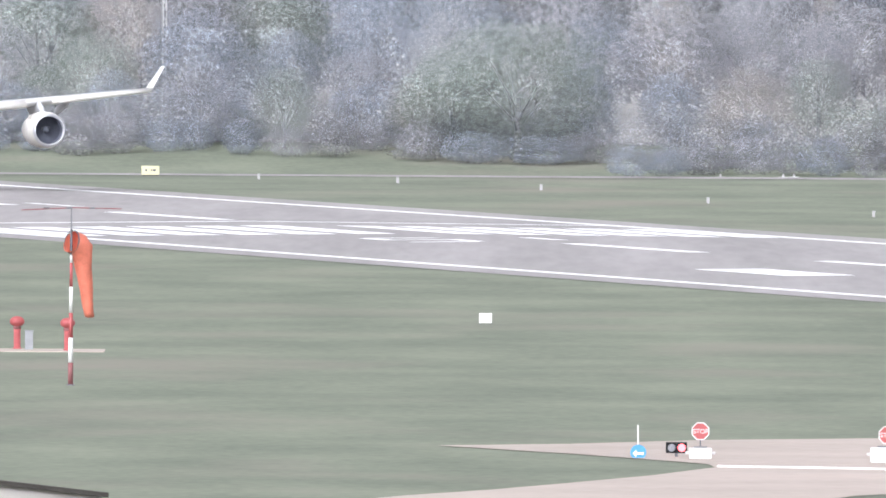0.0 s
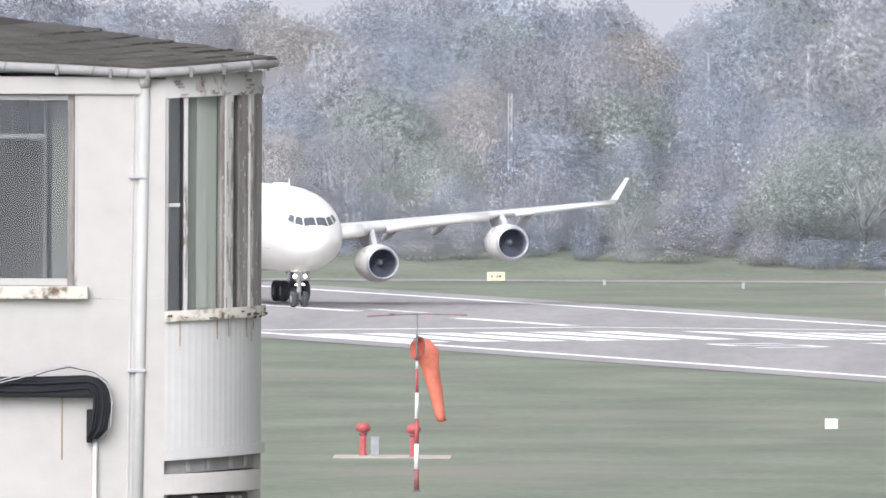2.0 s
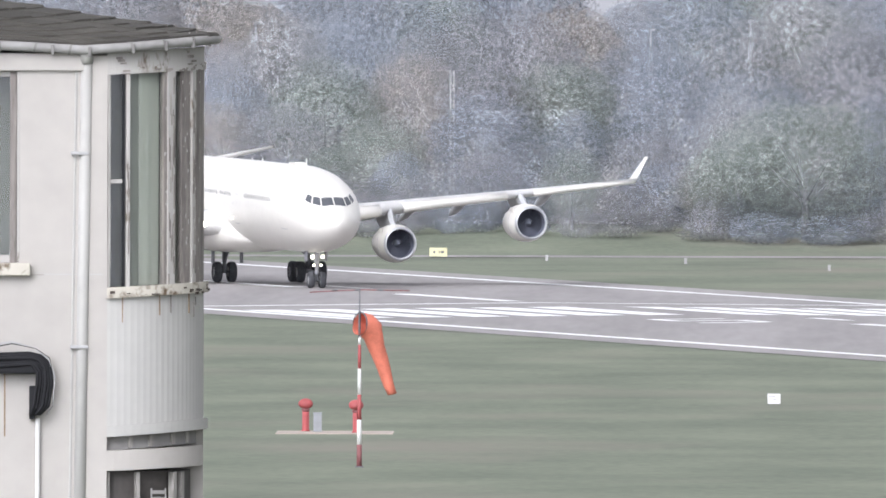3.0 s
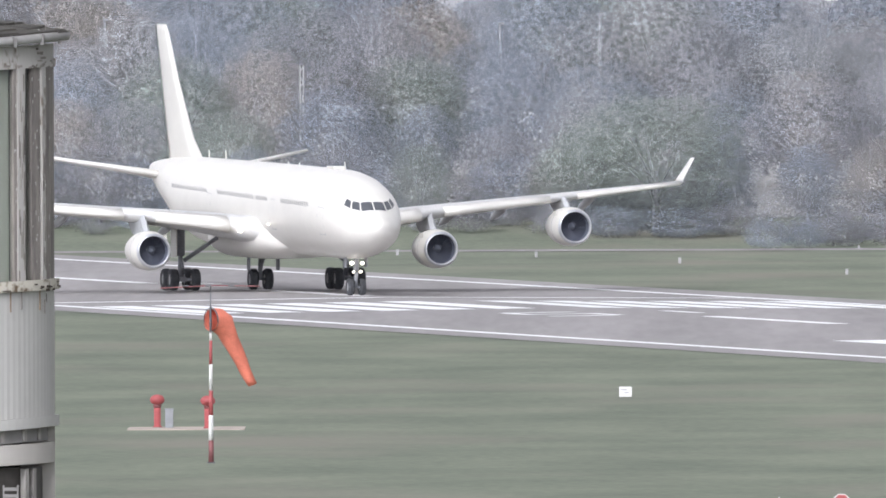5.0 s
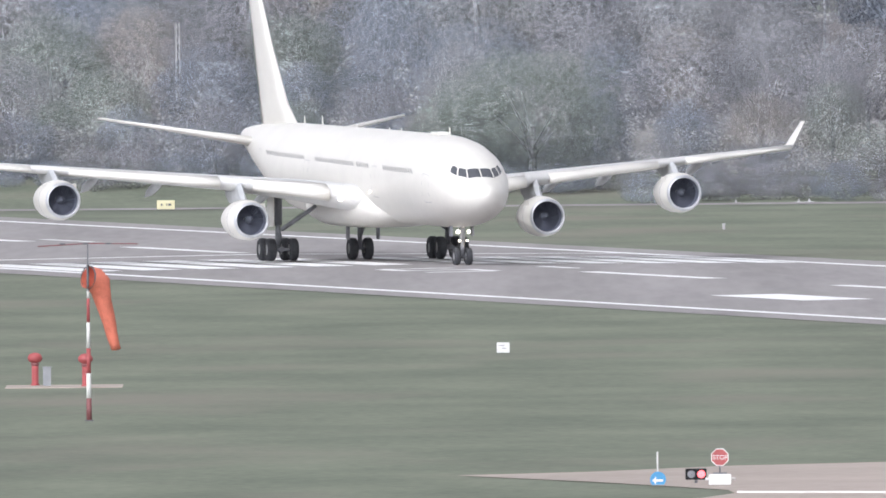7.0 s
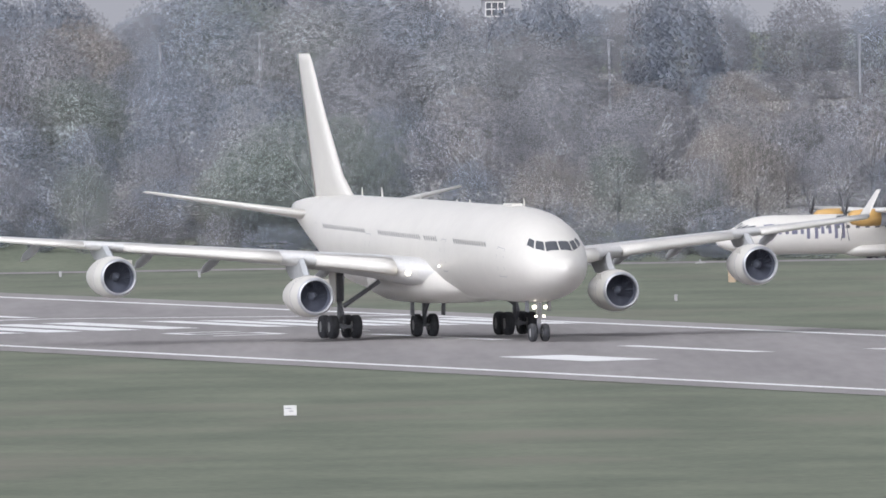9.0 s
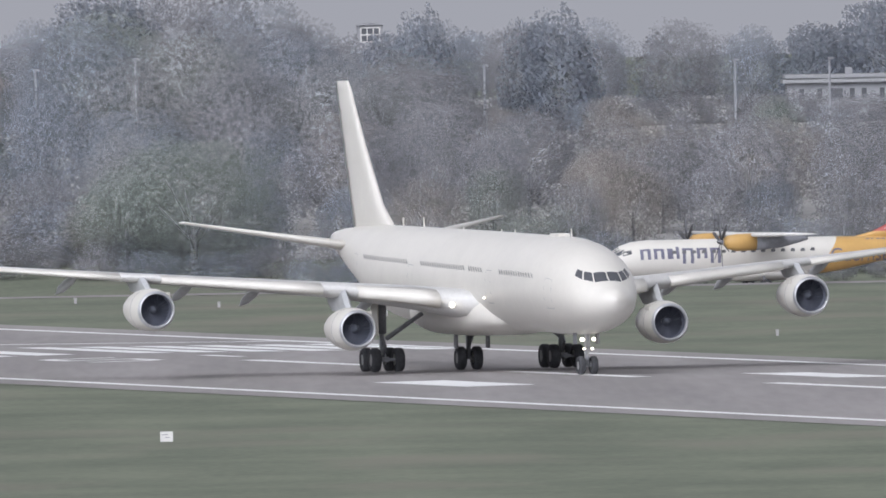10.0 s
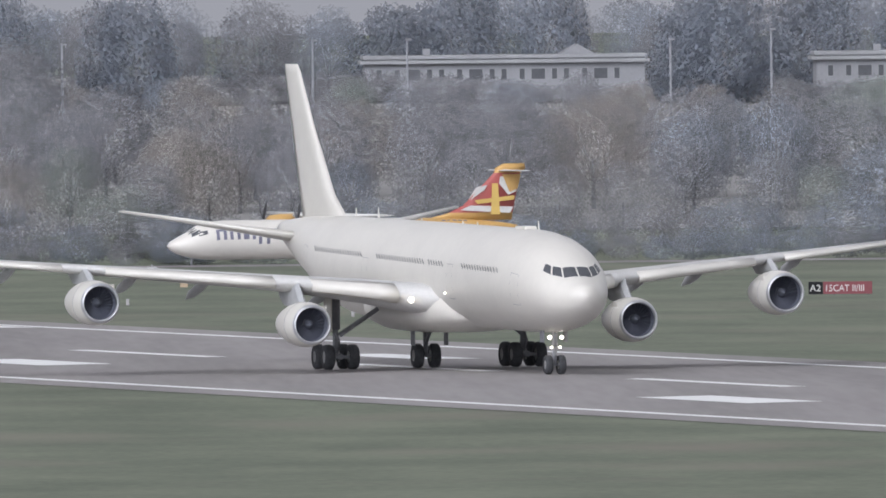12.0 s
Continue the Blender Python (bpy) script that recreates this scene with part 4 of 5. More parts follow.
    for v in word.data.vertices:
        q, z = 17.75 + v.co.x, 2.0 + v.co.y
        t, b, w = lin(A_TOP, q), lin(A_BOT, q), lin(A_WID, q)
        k = math.sqrt(max(0.0, 1 - ((z - (t + b) / 2) / ((t - b) / 2)) ** 2))
        v.co = (-q, w * k + 0.03 + v.co.z, z)
    for k, (w, h0, h1) in enumerate(((0.55, 0, 0.62), (0.55, 0, 0.6), (0.3, 0, 0.6), (0.16, 0, 0.86), (0.6, -0.28, 0.6), (0.55, 0, 0.6), (0.55, -0.28, 0.6))):
        x0 = 3.35 + sum(v + 0.17 for v in (0.55, 0.55, 0.3, 0.16, 0.6, 0.55, 0.55)[:k]) * 1.42
        bm = bmesh.new()
        a0, a1 = math.degrees(math.asin((h0 * 1.25 + 0.05) / 1.43)), math.degrees(math.asin((h1 * 1.25 + 0.05) / 1.43))
        for (u0, u1, b0, b1) in ((x0, x0 + 0.24, a0, a1), (x0 + w * 1.42 - 0.24, x0 + w * 1.42, a0, a1), (x0, x0 + w * 1.42, a1 - 7, a1)) if w > 0.2 else ((x0, x0 + 0.24, a0, a1 - 12),):
            rows2 = [[bm.verts.new(skin(u, b0 + (b1 - b0) * q / 4) + Vector((0, 0.012, 0.004))) for q in range(5)] for u in (u0, u1)]
            for q in range(4):
                bm.faces.new((rows2[0][q], rows2[0][q + 1], rows2[1][q + 1], rows2[1][q]))
        part("bar", bm, A_GREY, fus, "slate-coloured bar")
    # the registration above it, as plain bars
    for k in range(5):
        q = 20.7 + 0.42 * k
        rows2 = [[skin(u, d) + Vector((0, 0.012, 0.003)) for d in (52, 60)] for u in (q, q + (0.18 if k == 1 else 0.3))]
        bm = bmesh.new()
        bm.faces.new([bm.verts.new(v) for v in (rows2[0][0], rows2[0][1], rows2[1][1], rows2[1][0])])
        part("bar", bm, A_GREY, fus, "small slate-coloured bar")
    props = []
    for s in (1, -1):
        bm = lathe(bmesh.new(), [(0.35, 0.01), (0.2, 0.14), (0.0, 0.22), (-0.1, 0.24)], "x", 16)
        pr = part("propeller", bm, DARK_METAL, pl, "dark six-bladed propeller", True)
        pr.location = (-8.6, s * 4.05, 3.62)
        for k in range(6):
            ca, sa = 1.0, 0.0
            rs = []
            for r, c, tw in ((0.2, 0.12, 0.9), (0.8, 0.26, 0.6), (1.5, 0.27, 0.4), (1.95, 0.16, 0.3)):
                sec = []
                for u, v in ((0.5, 0), (0, 0.035), (-0.5, 0), (0, -0.02)):
                    tx, tn = c * u * math.cos(tw) - v * math.sin(tw), c * u * math.sin(tw) + v * math.cos(tw)
                    sec.append((tn, r * ca - tx * sa, r * sa + tx * ca))
                rs.append(sec)
            bl = part("blade", loft(bmesh.new(), rs), DARK_METAL, pr, smooth=True)
            bl.rotation_euler = (math.pi * k / 3, 0, 0)
        props.append((pr, s))
    return pl, props


turboprop, propellers = build_turboprop()


# ---- the old white tower block in the foreground ----
TY = 212.0
PANEL = mat("off_white_panel_paint", (0.385, 0.375, 0.35), 0.6, vary=0.06, scale=1.5, fine=9)


def tx(u):
    """Metres across for a mark on the tower's face, u in 1/251 m."""
    return -2.0 + (u - 784) / 251.0


def tz(v):
    return 25.565 - (v - 441) / 251.0


MID_BLIND = mat("grey_green_blind_fold", (0.27, 0.272, 0.235), 0.8, vary=0.12, scale=0.8, fine=5, stretch=(8, 8, 0.5))
PALE_BLIND = mat("pale_grey_green_blind", (0.375, 0.372, 0.325), 0.8, vary=0.12, scale=0.8, fine=5, stretch=(8, 8, 0.5))
# flat window's blind: the shade of the room is mixed into its green
SHADED_BLIND = mat("room_darkened_green_blind", (0.125, 0.127, 0.107), 0.85, vary=0.15, scale=0.8, fine=5, stretch=(6, 6, 0.5))
# the darkness inside the lower storey's opening is painted as this brown
OPENING_DARK = mat("dark_brown_opening", (0.06, 0.052, 0.046), 0.6, vary=0.3, scale=2)
# brown curtain darkened in its colour to give the room's inner shade
SHADED = mat("room_darkened_brown_curtain", (0.06, 0.055, 0.045), 0.85, vary=0.3, scale=1.2, fine=5, stretch=(3, 3, 0.5))


SLATE = mat("mossy_grey_shingle", (0.05, 0.046, 0.038), 0.9, vary=0.3, scale=2.5, fine=24.0, tint=(0.05, 0.046, 0.038), bump=0.008, piece=0.22)
GUTTER = mat("dirty_grey_gutter", (0.27, 0.262, 0.25), 0.75, vary=0.15, scale=2.5, fine=16)
BARE = mat("bare_grey_brown_timber", (0.24, 0.215, 0.195), 0.85, vary=0.3, scale=2.5, fine=20.0, stretch=(6, 6, 0.6), bump=0.003)
GRIME = mat("black_brown_grime", (0.07, 0.055, 0.045), 0.9, vary=0.3, scale=5)
BAY_X, BAY_R = tx(277), 168.5 / 251.0


def bay(bm, v0, v1, d0=0.0, d1=90.0, out=0.0, thick=0.03, lean=0.0, n=18, ribs=0):
    """A curved band of the rounded corner between two heights; lean: how far it rises towards its end."""
    def pt(deg, r, v):
        x = BAY_X + r * math.sin(radians(deg))
        return (x, TY + BAY_R - r * math.cos(radians(deg)), tz(v) + lean * (x - BAY_X))
    rings = []
    for i in range(n + 1):
        d = d0 + (d1 - d0) * i / n
        r = BAY_R + out + (0.0008 * (1 if i % 2 else -1) if ribs else 0)
        rings.append([pt(d, r, v0), pt(d, r, v1), pt(d, r - thick, v1), pt(d, r - thick, v0)])
    return loft(bm, rings)


def pipe(bm, pts, r, n):
    """A bent tube along points, in one piece."""
    tube = []
    for i, p in enumerate(pts):
        t = (Vector(pts[min(i + 1, len(pts) - 1)]) - Vector(pts[max(i - 1, 0)])).normalized()
        side = t.cross(Vector((0, 1, 0.3))).normalized()
        up = t.cross(side)
        tube.append([Vector(p) + (side * math.cos(a) + up * math.sin(a)) * r for a in (2 * math.pi * k / n for k in range(n))])
    return loft(bm, tube)


def build_tower():
    tw = thing("tower_block", "old white rendered tower block with peeling rounded corner bay", "building")
    L = tx(-2600)
    # the flat face, left open where the window is
    bm = bmesh.new()
    wx0, wx1, wv0, wv1 = tx(-75), tx(122), 98, 437
    box(bm, L, wx0, TY, TY + 0.25, tz(870), tz(70))
    box(bm, wx1, BAY_X, TY, TY + 0.25, tz(870), tz(70))
    box(bm, wx0, wx1, TY, TY + 0.25, tz(wv0), tz(70))
    box(bm, wx0, wx1, TY, TY + 0.25, tz(870), tz(wv1))
    box(bm, L, BAY_X, TY, TY + 0.25, 0, tz(870))
    part("wall", bm, RENDER_WALL, tw, "off-white rendered wall")
    part("wall", loft(bmesh.new(), [[(x0, y, 0), (x0 + 0.25, y, 0), (x0 + 0.25, y, tz(70)), (x0, y, tz(70))] for x0, y in ((BAY_X + BAY_R - 0.25, TY + BAY_R), (BAY_X + BAY_R - 0.6, TY + 7))]), RENDER_WALL, tw)
    part("wall", boxed(L, BAY_X + BAY_R - 0.6, TY + 6.75, TY + 7, 0, tz(70)), RENDER_WALL, tw)
    part("wall", boxed(L - 0.25, L, TY, TY + 7, 0, tz(70)), RENDER_WALL, tw)
    part("fascia", boxed(L, tx(240), TY - 0.03, TY, tz(97), tz(66), bevel=0.006), RENDER_WALL, tw)
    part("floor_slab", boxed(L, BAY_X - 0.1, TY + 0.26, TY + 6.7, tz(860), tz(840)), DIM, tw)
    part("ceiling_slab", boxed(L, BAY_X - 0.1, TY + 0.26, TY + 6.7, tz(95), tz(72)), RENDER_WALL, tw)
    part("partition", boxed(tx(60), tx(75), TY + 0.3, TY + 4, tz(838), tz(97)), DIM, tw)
    # the flat window
    w = part("window_frame", boxed(tx(104), tx(116.5), TY + 0.026, TY + 0.115, tz(437.5), tz(98.5), bevel=0.006), BARE, tw, "grey weathered timber window frame")
    for a in ((tx(-74), tx(121), TY + 0.03, TY + 0.12, tz(108), tz(99)), (tx(-74), tx(121), TY + 0.03, TY + 0.12, tz(436.5), tz(424)), (tx(-74), tx(-60), TY + 0.03, TY + 0.12, tz(424), tz(108)), (tx(117), tx(122), TY + 0.0, TY + 0.04, tz(436), tz(99))):
        part("frame_bar", boxed(*a, bevel=0.004), PEELED, w)
    part("pane", boxed(tx(-60), tx(104), TY + 0.075, TY + 0.081, tz(424), tz(108)), WIN_GLASS, w, "clear window pane").visible_shadow = False
    part("blind", boxed(tx(64), tx(103), TY + 0.3, TY + 0.32, tz(425), tz(100)), SHADED_BLIND, w, "grey-green blind")
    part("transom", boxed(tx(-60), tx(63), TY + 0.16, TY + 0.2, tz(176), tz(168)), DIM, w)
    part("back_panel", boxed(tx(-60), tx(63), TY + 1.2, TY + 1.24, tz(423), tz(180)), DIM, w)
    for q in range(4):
        part("curtain", boxed(tx(-60 + 31 * q), tx(-30 + 31 * q), TY + 0.7 + 0.03 * (q % 2), TY + 0.73 + 0.03 * (q % 2), tz(440), tz(96 if q < 3 else 182)), SHADED, w, "drawn brown curtain with room shade in its colour")
    part("sill", boxed(tx(-85), tx(141), TY - 0.07, TY + 0.03, tz(460), tz(438), bevel=0.008), RUSTY, w, "rust-stained peeling sill")
    # the rounded corner
    part("bay_fascia", bay(bmesh.new(), 97, 66, out=0.0, lean=0.07), PEELED, tw, "peeling white fascia")
    part("bay_head", bay(bmesh.new(), 104, 93, out=0.012, lean=0.05), PEELED, tw)
    for d0, d1, mt, o in ((0.2, 2.0, TIMBER, 0.0), (11.2, 13.6, PEELED, 0.012), (9.2, 10.8, BLACK, -0.01), (36.2, 38.4, BARE, 0.0), (38.6, 44.2, PEELED, 0.012), (51.2, 59.8, BARE, -0.004), (60.6, 65.0, PEELED, 0.012), (66.4, 72, BARE, 0.006), (74, 90, BARE, 0.0)):
        part("mullion", bay(bmesh.new(), 482, 100, d0, d1, o, 0.05, 0.05, 3), mt, tw, "peeling white mullion" if mt is PEELED else "weathered timber mullion")
    for d0, d1 in ((2, 10), (13.4, 40), (43.5, 59.5), (63, 79)):
        g = part("bay_pane", bay(bmesh.new(), 480, 104, d0, d1, -0.02, 0.005, 0.05, 6), WIN_GLASS, tw, "bay window pane")
        g.visible_shadow = False
    part("glazing_bar", bay(bmesh.new(), 297, 290, 1.5, 10.4, -0.01, 0.03, 0.05, 4), PEELED, tw)
    part("bay_blind", bay(bmesh.new(), 480, 104, 13, 21, -0.08, 0.01, 0.05, 6), MID_BLIND, tw, "dull green blind")
    part("bay_blind", bay(bmesh.new(), 480, 104, 21, 29, -0.065, 0.01, 0.05, 6), PALE_BLIND, tw, "grey-green blind")
    part("bay_blind", bay(bmesh.new(), 480, 104, 29.3, 37, -0.075, 0.01, 0.05, 6), PALE_BLIND, tw, "grey-green blind")
    part("bay_blind", bay(bmesh.new(), 480, 104, 43, 58, -0.07, 0.01, 0.05, 8), TIMBER, tw)
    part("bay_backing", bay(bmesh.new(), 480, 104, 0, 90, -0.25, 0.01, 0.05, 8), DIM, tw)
    part("bay_sill", bay(bmesh.new(), 500, 481, 0, 90, 0.035, 0.12, 0.055), RUSTY, tw, "rust-stained crumbling sill")
    # flaked paint: slivers left on the bare timber, and bare slivers in the painted bars
    chip = random.Random(8)
    for d_lo, d_hi, out, mt, count in ((51.4, 59.4, 0.0, PANEL, 24), (36.2, 38.2, 0.004, PANEL, 6), (38.7, 43.8, 0.016, BARE, 34), (60.7, 64.6, 0.016, BARE, 28), (66.6, 74, 0.01, PANEL, 8), (11.3, 13.2, 0.016, BARE, 6)):
        for _ in range(count):
            d, v = chip.uniform(d_lo, d_hi), chip.uniform(108, 474)
            w = chip.uniform(0.25, 0.8)
            part("paint_flake", bay(bmesh.new(), v + (chip.uniform(10, 45) if mt is BARE else chip.uniform(2, 9)), v, d, min(d + w, d_hi + 0.5), out, 0.006, 0.05 + chip.uniform(-0.6, 0.6), 2), mt, tw)
    for d_lo, d_hi, v_lo, v_hi, mt, count in ((0, 86, 96, 103, BARE, 20), (4, 8, 70, 84, BARE, 4), (55, 64, 68, 96, BARE, 9), (70, 88, 88, 100, BARE, 6), (0, 88, 484, 497, GRIME, 16)):
        for _ in range(count):
            d, v = chip.uniform(d_lo, d_hi), chip.uniform(v_lo, v_hi)
            out = 0.045 if v > 400 else 0.016
            part("paint_flake", bay(bmesh.new(), v + chip.uniform(1.5, 5), v, d, d + chip.uniform(0.8, 4.5), out, 0.012, 0.05, 3), mt, tw)
    part("ribbed_panel", bay(bmesh.new(), 728, 500, 0, 90, 0.0, 0.05, 0.06, 44, ribs=1), PANEL, tw, "white ribbed metal panel")
    for d in (9, 33, 58):
        part("rust_streak", bay(bmesh.new(), 508 + 9 * (d % 5), 499, d, d + 0.6, 0.006, 0.01, 0.055, 2), RUST, tw, "brown rust streak")
    part("ledge", bay(bmesh.new(), 746, 727, 0, 90, 0.03, 0.10, 0.075), PANEL, tw, "grimy white ledge")
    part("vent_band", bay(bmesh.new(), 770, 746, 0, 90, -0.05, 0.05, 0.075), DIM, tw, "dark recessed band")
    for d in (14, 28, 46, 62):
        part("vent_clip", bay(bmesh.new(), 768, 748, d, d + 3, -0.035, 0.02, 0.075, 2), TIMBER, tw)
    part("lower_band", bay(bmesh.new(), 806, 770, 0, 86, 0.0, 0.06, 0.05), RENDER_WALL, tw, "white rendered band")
    part("lower_backing", bay(bmesh.new(), 1800, 806, 0, 90, -0.09, 0.03, 0.0), OPENING_DARK, tw, "dark backing of the lower storey's opening")
    for d0, d1 in ((0, 2), (19, 21.5), (47, 50), (55, 58)):
        part("mullion", bay(bmesh.new(), 1800, 808, d0, d1, -0.03, 0.05, 0.0, 2), TIMBER, tw)
    for k in range(5):
        part("louvre", boxed(tx(358), tx(380), TY + 0.005, TY + 0.03, tz(846 + k * 12), tz(840 + k * 12), bevel=0.002), DIM, tw, "grey louvre slat")
    part("louvre_frame", boxed(tx(355), tx(358), TY, TY + 0.04, tz(900), tz(836)), DIM, tw)
    part("louvre_frame", boxed(tx(380), tx(383), TY, TY + 0.04, tz(900), tz(836)), DIM, tw)
    # gutter in sagging lengths, with brackets
    runs = [(-2600, 30), (-90, 45), (85, 52), (180, 57), (236, 60)]
    bm = bmesh.new()
    pts = [(tx(u), TY - 0.07, tz(v)) for u, v in runs]
    for k in range(1, 12):
        d = 8 * k + 2
        pts.append((BAY_X + (BAY_R + 0.09) * math.sin(radians(d)), TY + BAY_R - (BAY_R + 0.09) * math.cos(radians(d)), tz(58 - 17 * math.sin(radians(d)))))
    pipe(bm, pts, 0.034, 16)
    gut = part("gutter", bm, GUTTER, tw, "grey-white half-round gutter", True)
    for u in (-8, 82, 148, 210):
        v = lin(runs, u)
        part("joint", rod(bmesh.new(), (tx(u) - 0.004, TY - 0.07, tz(v)), (tx(u) + 0.012, TY - 0.07, tz(v + 1)), 0.0372, 0.0372, 16), DIM, gut, "dark gutter joint")
    for d in (12, 30, 50):
        e = d + 1.2
        part("joint", rod(bmesh.new(), *[(BAY_X + (BAY_R + 0.09) * math.sin(radians(g)), TY + BAY_R - (BAY_R + 0.09) * math.cos(radians(g)), tz(58 - 17 * math.sin(radians(g)))) for g in (d, e)], 0.0372, 0.0372, 16), DIM, gut, "dark gutter joint")
    for u in (-20, 85, 180, 246):
        v = lin([(q, w2) for q, w2 in runs], u)
        part("bracket", boxed(tx(u) - 0.012, tx(u) + 0.012, TY - 0.115, TY, tz(v + 12), tz(v - 6), bevel=0.004), DIM, gut)
    for d in (14, 33, 52, 70):
        x, y = BAY_X + (BAY_R + 0.09) * math.sin(radians(d)), TY + BAY_R - (BAY_R + 0.09) * math.cos(radians(d))
        z = tz(58 - 17 * math.sin(radians(d)))
        part("bracket", boxed(x - 0.012, x + 0.012, y - 0.05, y + 0.08, z - 0.05, z + 0.02, bevel=0.004), DIM, gut)
    # low-pitched roof
    bm = bmesh.new()
    eave = [Vector((x, y + 0.02, z + 0.03)) for x, y, z in pts]
    eave += [Vector((pts[-1][0] - 0.6, TY + 7.1, pts[-1][2] + 0.03)), Vector((pts[0][0], TY + 7.1, pts[0][2] + 0.03))]
    peak = [Vector((tx(-900), TY + 3.4, tz(-165)))]
    base = [bm.verts.new(v) for v in eave]
    low = [bm.verts.new(v + Vector((0, 0, -0.05))) for v in eave]
    top = bm.verts.new(peak[0])
    for i in range(len(base)):
        j = (i + 1) % len(base)
        bm.faces.new((base[i], base[j], top))
        bm.faces.new((low[i], low[j], base[j], base[i]))
    roof = part("roof", bm, FELT, tw, "dark mossy low-pitched roof")
    edge = [v + Vector((0, -0.012, 0)) for v in eave[:-2]]
    part("drip_edge", loft(bmesh.new(), [[v + Vector((0, 0, -0.045)), v + Vector((0, -0.012, -0.045)), v + Vector((0, -0.012, 0.012)), v + Vector((0, 0.02, 0.016))] for v in edge]), FELT, roof, "dark felt drip edge")
    # shingles in overlapping courses, near the corner
    run = [0.0]
    line = [Vector((tx(-180), TY - 0.05, tz(lin(runs, -180)) + 0.03))] + [v for v in eave[:-2] if v.x > tx(-150)]
    for p, q in zip(line, line[1:]):
        run.append(run[-1] + (q - p).length)

    def eave_at(w):
        for p, q, r0, r1 in zip(line, line[1:], run, run[1:]):
            if w <= r1:
                return p.lerp(q, max(0.0, (w - r0) / (r1 - r0)))
        return line[-1]

    worn = random.Random(4)
    courses = (0.0, 0.028, 0.058, 0.092, 0.13, 0.175, 0.23, 0.30)
    for c, (f0, f1) in enumerate(zip(courses, courses[1:])):
        w = -worn.uniform(0, 0.15)
        while w < run[-1]:
            w1 = min(w + worn.uniform(0.14, 0.24), run[-1])
            lift = Vector((0, 0, 0.012 + worn.uniform(0.0, 0.012)))
            slip = worn.uniform(-0.006, 0.004)
            a0, a1 = (eave_at(max(0, u)) for u in (w, max(w, w1 - 0.008)))
            lo0, lo1 = a0.lerp(peak[0], f0 + slip) + lift, a1.lerp(peak[0], f0 + slip) + lift
            hi0, hi1 = a0.lerp(peak[0], f1 + 0.006) + Vector((0, 0, 0.006)), a1.lerp(peak[0], f1 + 0.006) + Vector((0, 0, 0.006))
            drop = Vector((0, 0, -0.014))
            part("shingle", loft(bmesh.new(), [[lo0 + drop, lo0, hi0, hi0 + drop], [lo1 + drop, lo1, hi1, hi1 + drop]]), SLATE, roof)
            w = w1
    # downpipe
    dp = part("downpipe", rod(rod(bmesh.new(), (tx(240), TY + 0.006, tz(70)), (tx(226), TY + 0.006, tz(1100)), 0.042, 0.042, 14), (tx(239), TY - 0.03, tz(60)), (tx(240), TY + 0.002, tz(82)), 0.05, 0.047, 14), PANEL, tw, "white cast downpipe", True)
    for v in (242, 585, 940):
        part("clip", boxed(tx(212), tx(244), TY - 0.042, TY, tz(v + 4), tz(v - 2), bevel=0.004), PIPE, dp)
    part("conduit", rod(bmesh.new(), (tx(222), TY + 0.005, tz(97)), (tx(209), TY + 0.005, tz(1100)), 0.012, 0.012, 8), PANEL, tw, "thin painted conduit beside the downpipe")
    # bundled cables
    cb = part("cable_bundle", boxed(tx(-500), tx(160), TY - 0.12, TY - 0.002, tz(634), tz(600), bevel=0.02), BLACK, tw, "black cable bundle along the wall")
    for k in range(6):
        bm = bmesh.new()
        o = 3.2 * k
        path = [(-500, 604 + o * 1.4), (60, 600 + o * 1.4), (140, 597 + o * 1.2), (162 - o, 602 + o), (176 - o * 1.3, 616 + o), (180 - o * 1.6, 650), (174 - o * 1.6, 690), (158 - o, 706)]
        pp = [(tx(u), TY - 0.10 - 0.012 * (k % 3), tz(v)) for u, v in path]
        pipe(bm, pp, 0.013, 7)
        part("cable", bm, BLACK, cb, smooth=True)
    for k in range(3):
        bm = bmesh.new()
        path = [(-60, 622 - 3 * k), (20, 606 - 6 * k), (70, 588 - 3 * k), (110, 580 - 2 * k), (150, 588), (176, 605 + 2 * k), (184 + k, 640), (182, 690), (170, 708)]
        pp = [(tx(u), TY - 0.15, tz(v)) for u, v in path]
        pipe(bm, pp, 0.004, 6)
        part("thin_cable", bm, PIPE if k else BLACK, cb)
    part("junction_box", boxed(tx(140), tx(150), TY - 0.09, TY, tz(714), tz(655), bevel=0.005), BLACK, cb)
    part("conduit", rod(bmesh.new(), (tx(155), TY - 0.03, tz(712)), (tx(153), TY - 0.03, tz(1300)), 0.016, 0.016, 8), WHITE, tw, "thin white conduit")
    part("rust_streak", boxed(tx(95), tx(97.5), TY - 0.004, TY + 0.01, tz(745), tz(632)), RUST, tw)
    part("wall_crack", boxed(tx(128), tx(165), TY - 0.003, TY + 0.01, tz(459.5), tz(458)), TIMBER, tw)
    part("wall_crack", boxed(tx(165), tx(270), TY - 0.003, TY + 0.01, tz(458), tz(457)), SEAM, tw)
    # the lower wing beside it
    an = thing("annexe", "low white annexe with a dark felt roof edge", "building")
    rs = []
    for x, z in ((-12, 23.50), (-2.98, 22.99), (-2.15, 22.90)):
        rs.append([(x, 232, z), (x, 232, z - 0.035), (x, 232.16, z - 0.035), (x, 232.16, z)])
    part("coping", loft(bmesh.new(), rs), FELT, an, "dark coping")
    rs = [[(x, 232.05, z - 0.036), (x, 232.05, 0), (x, 232.14, 0), (x, 232.14, z - 0.036)] for x, z in ((-11.9, 23.50), (-2.98, 22.99), (-2.2, 22.905))]
    part("wall", loft(bmesh.new(), rs), RENDER_WALL, an)
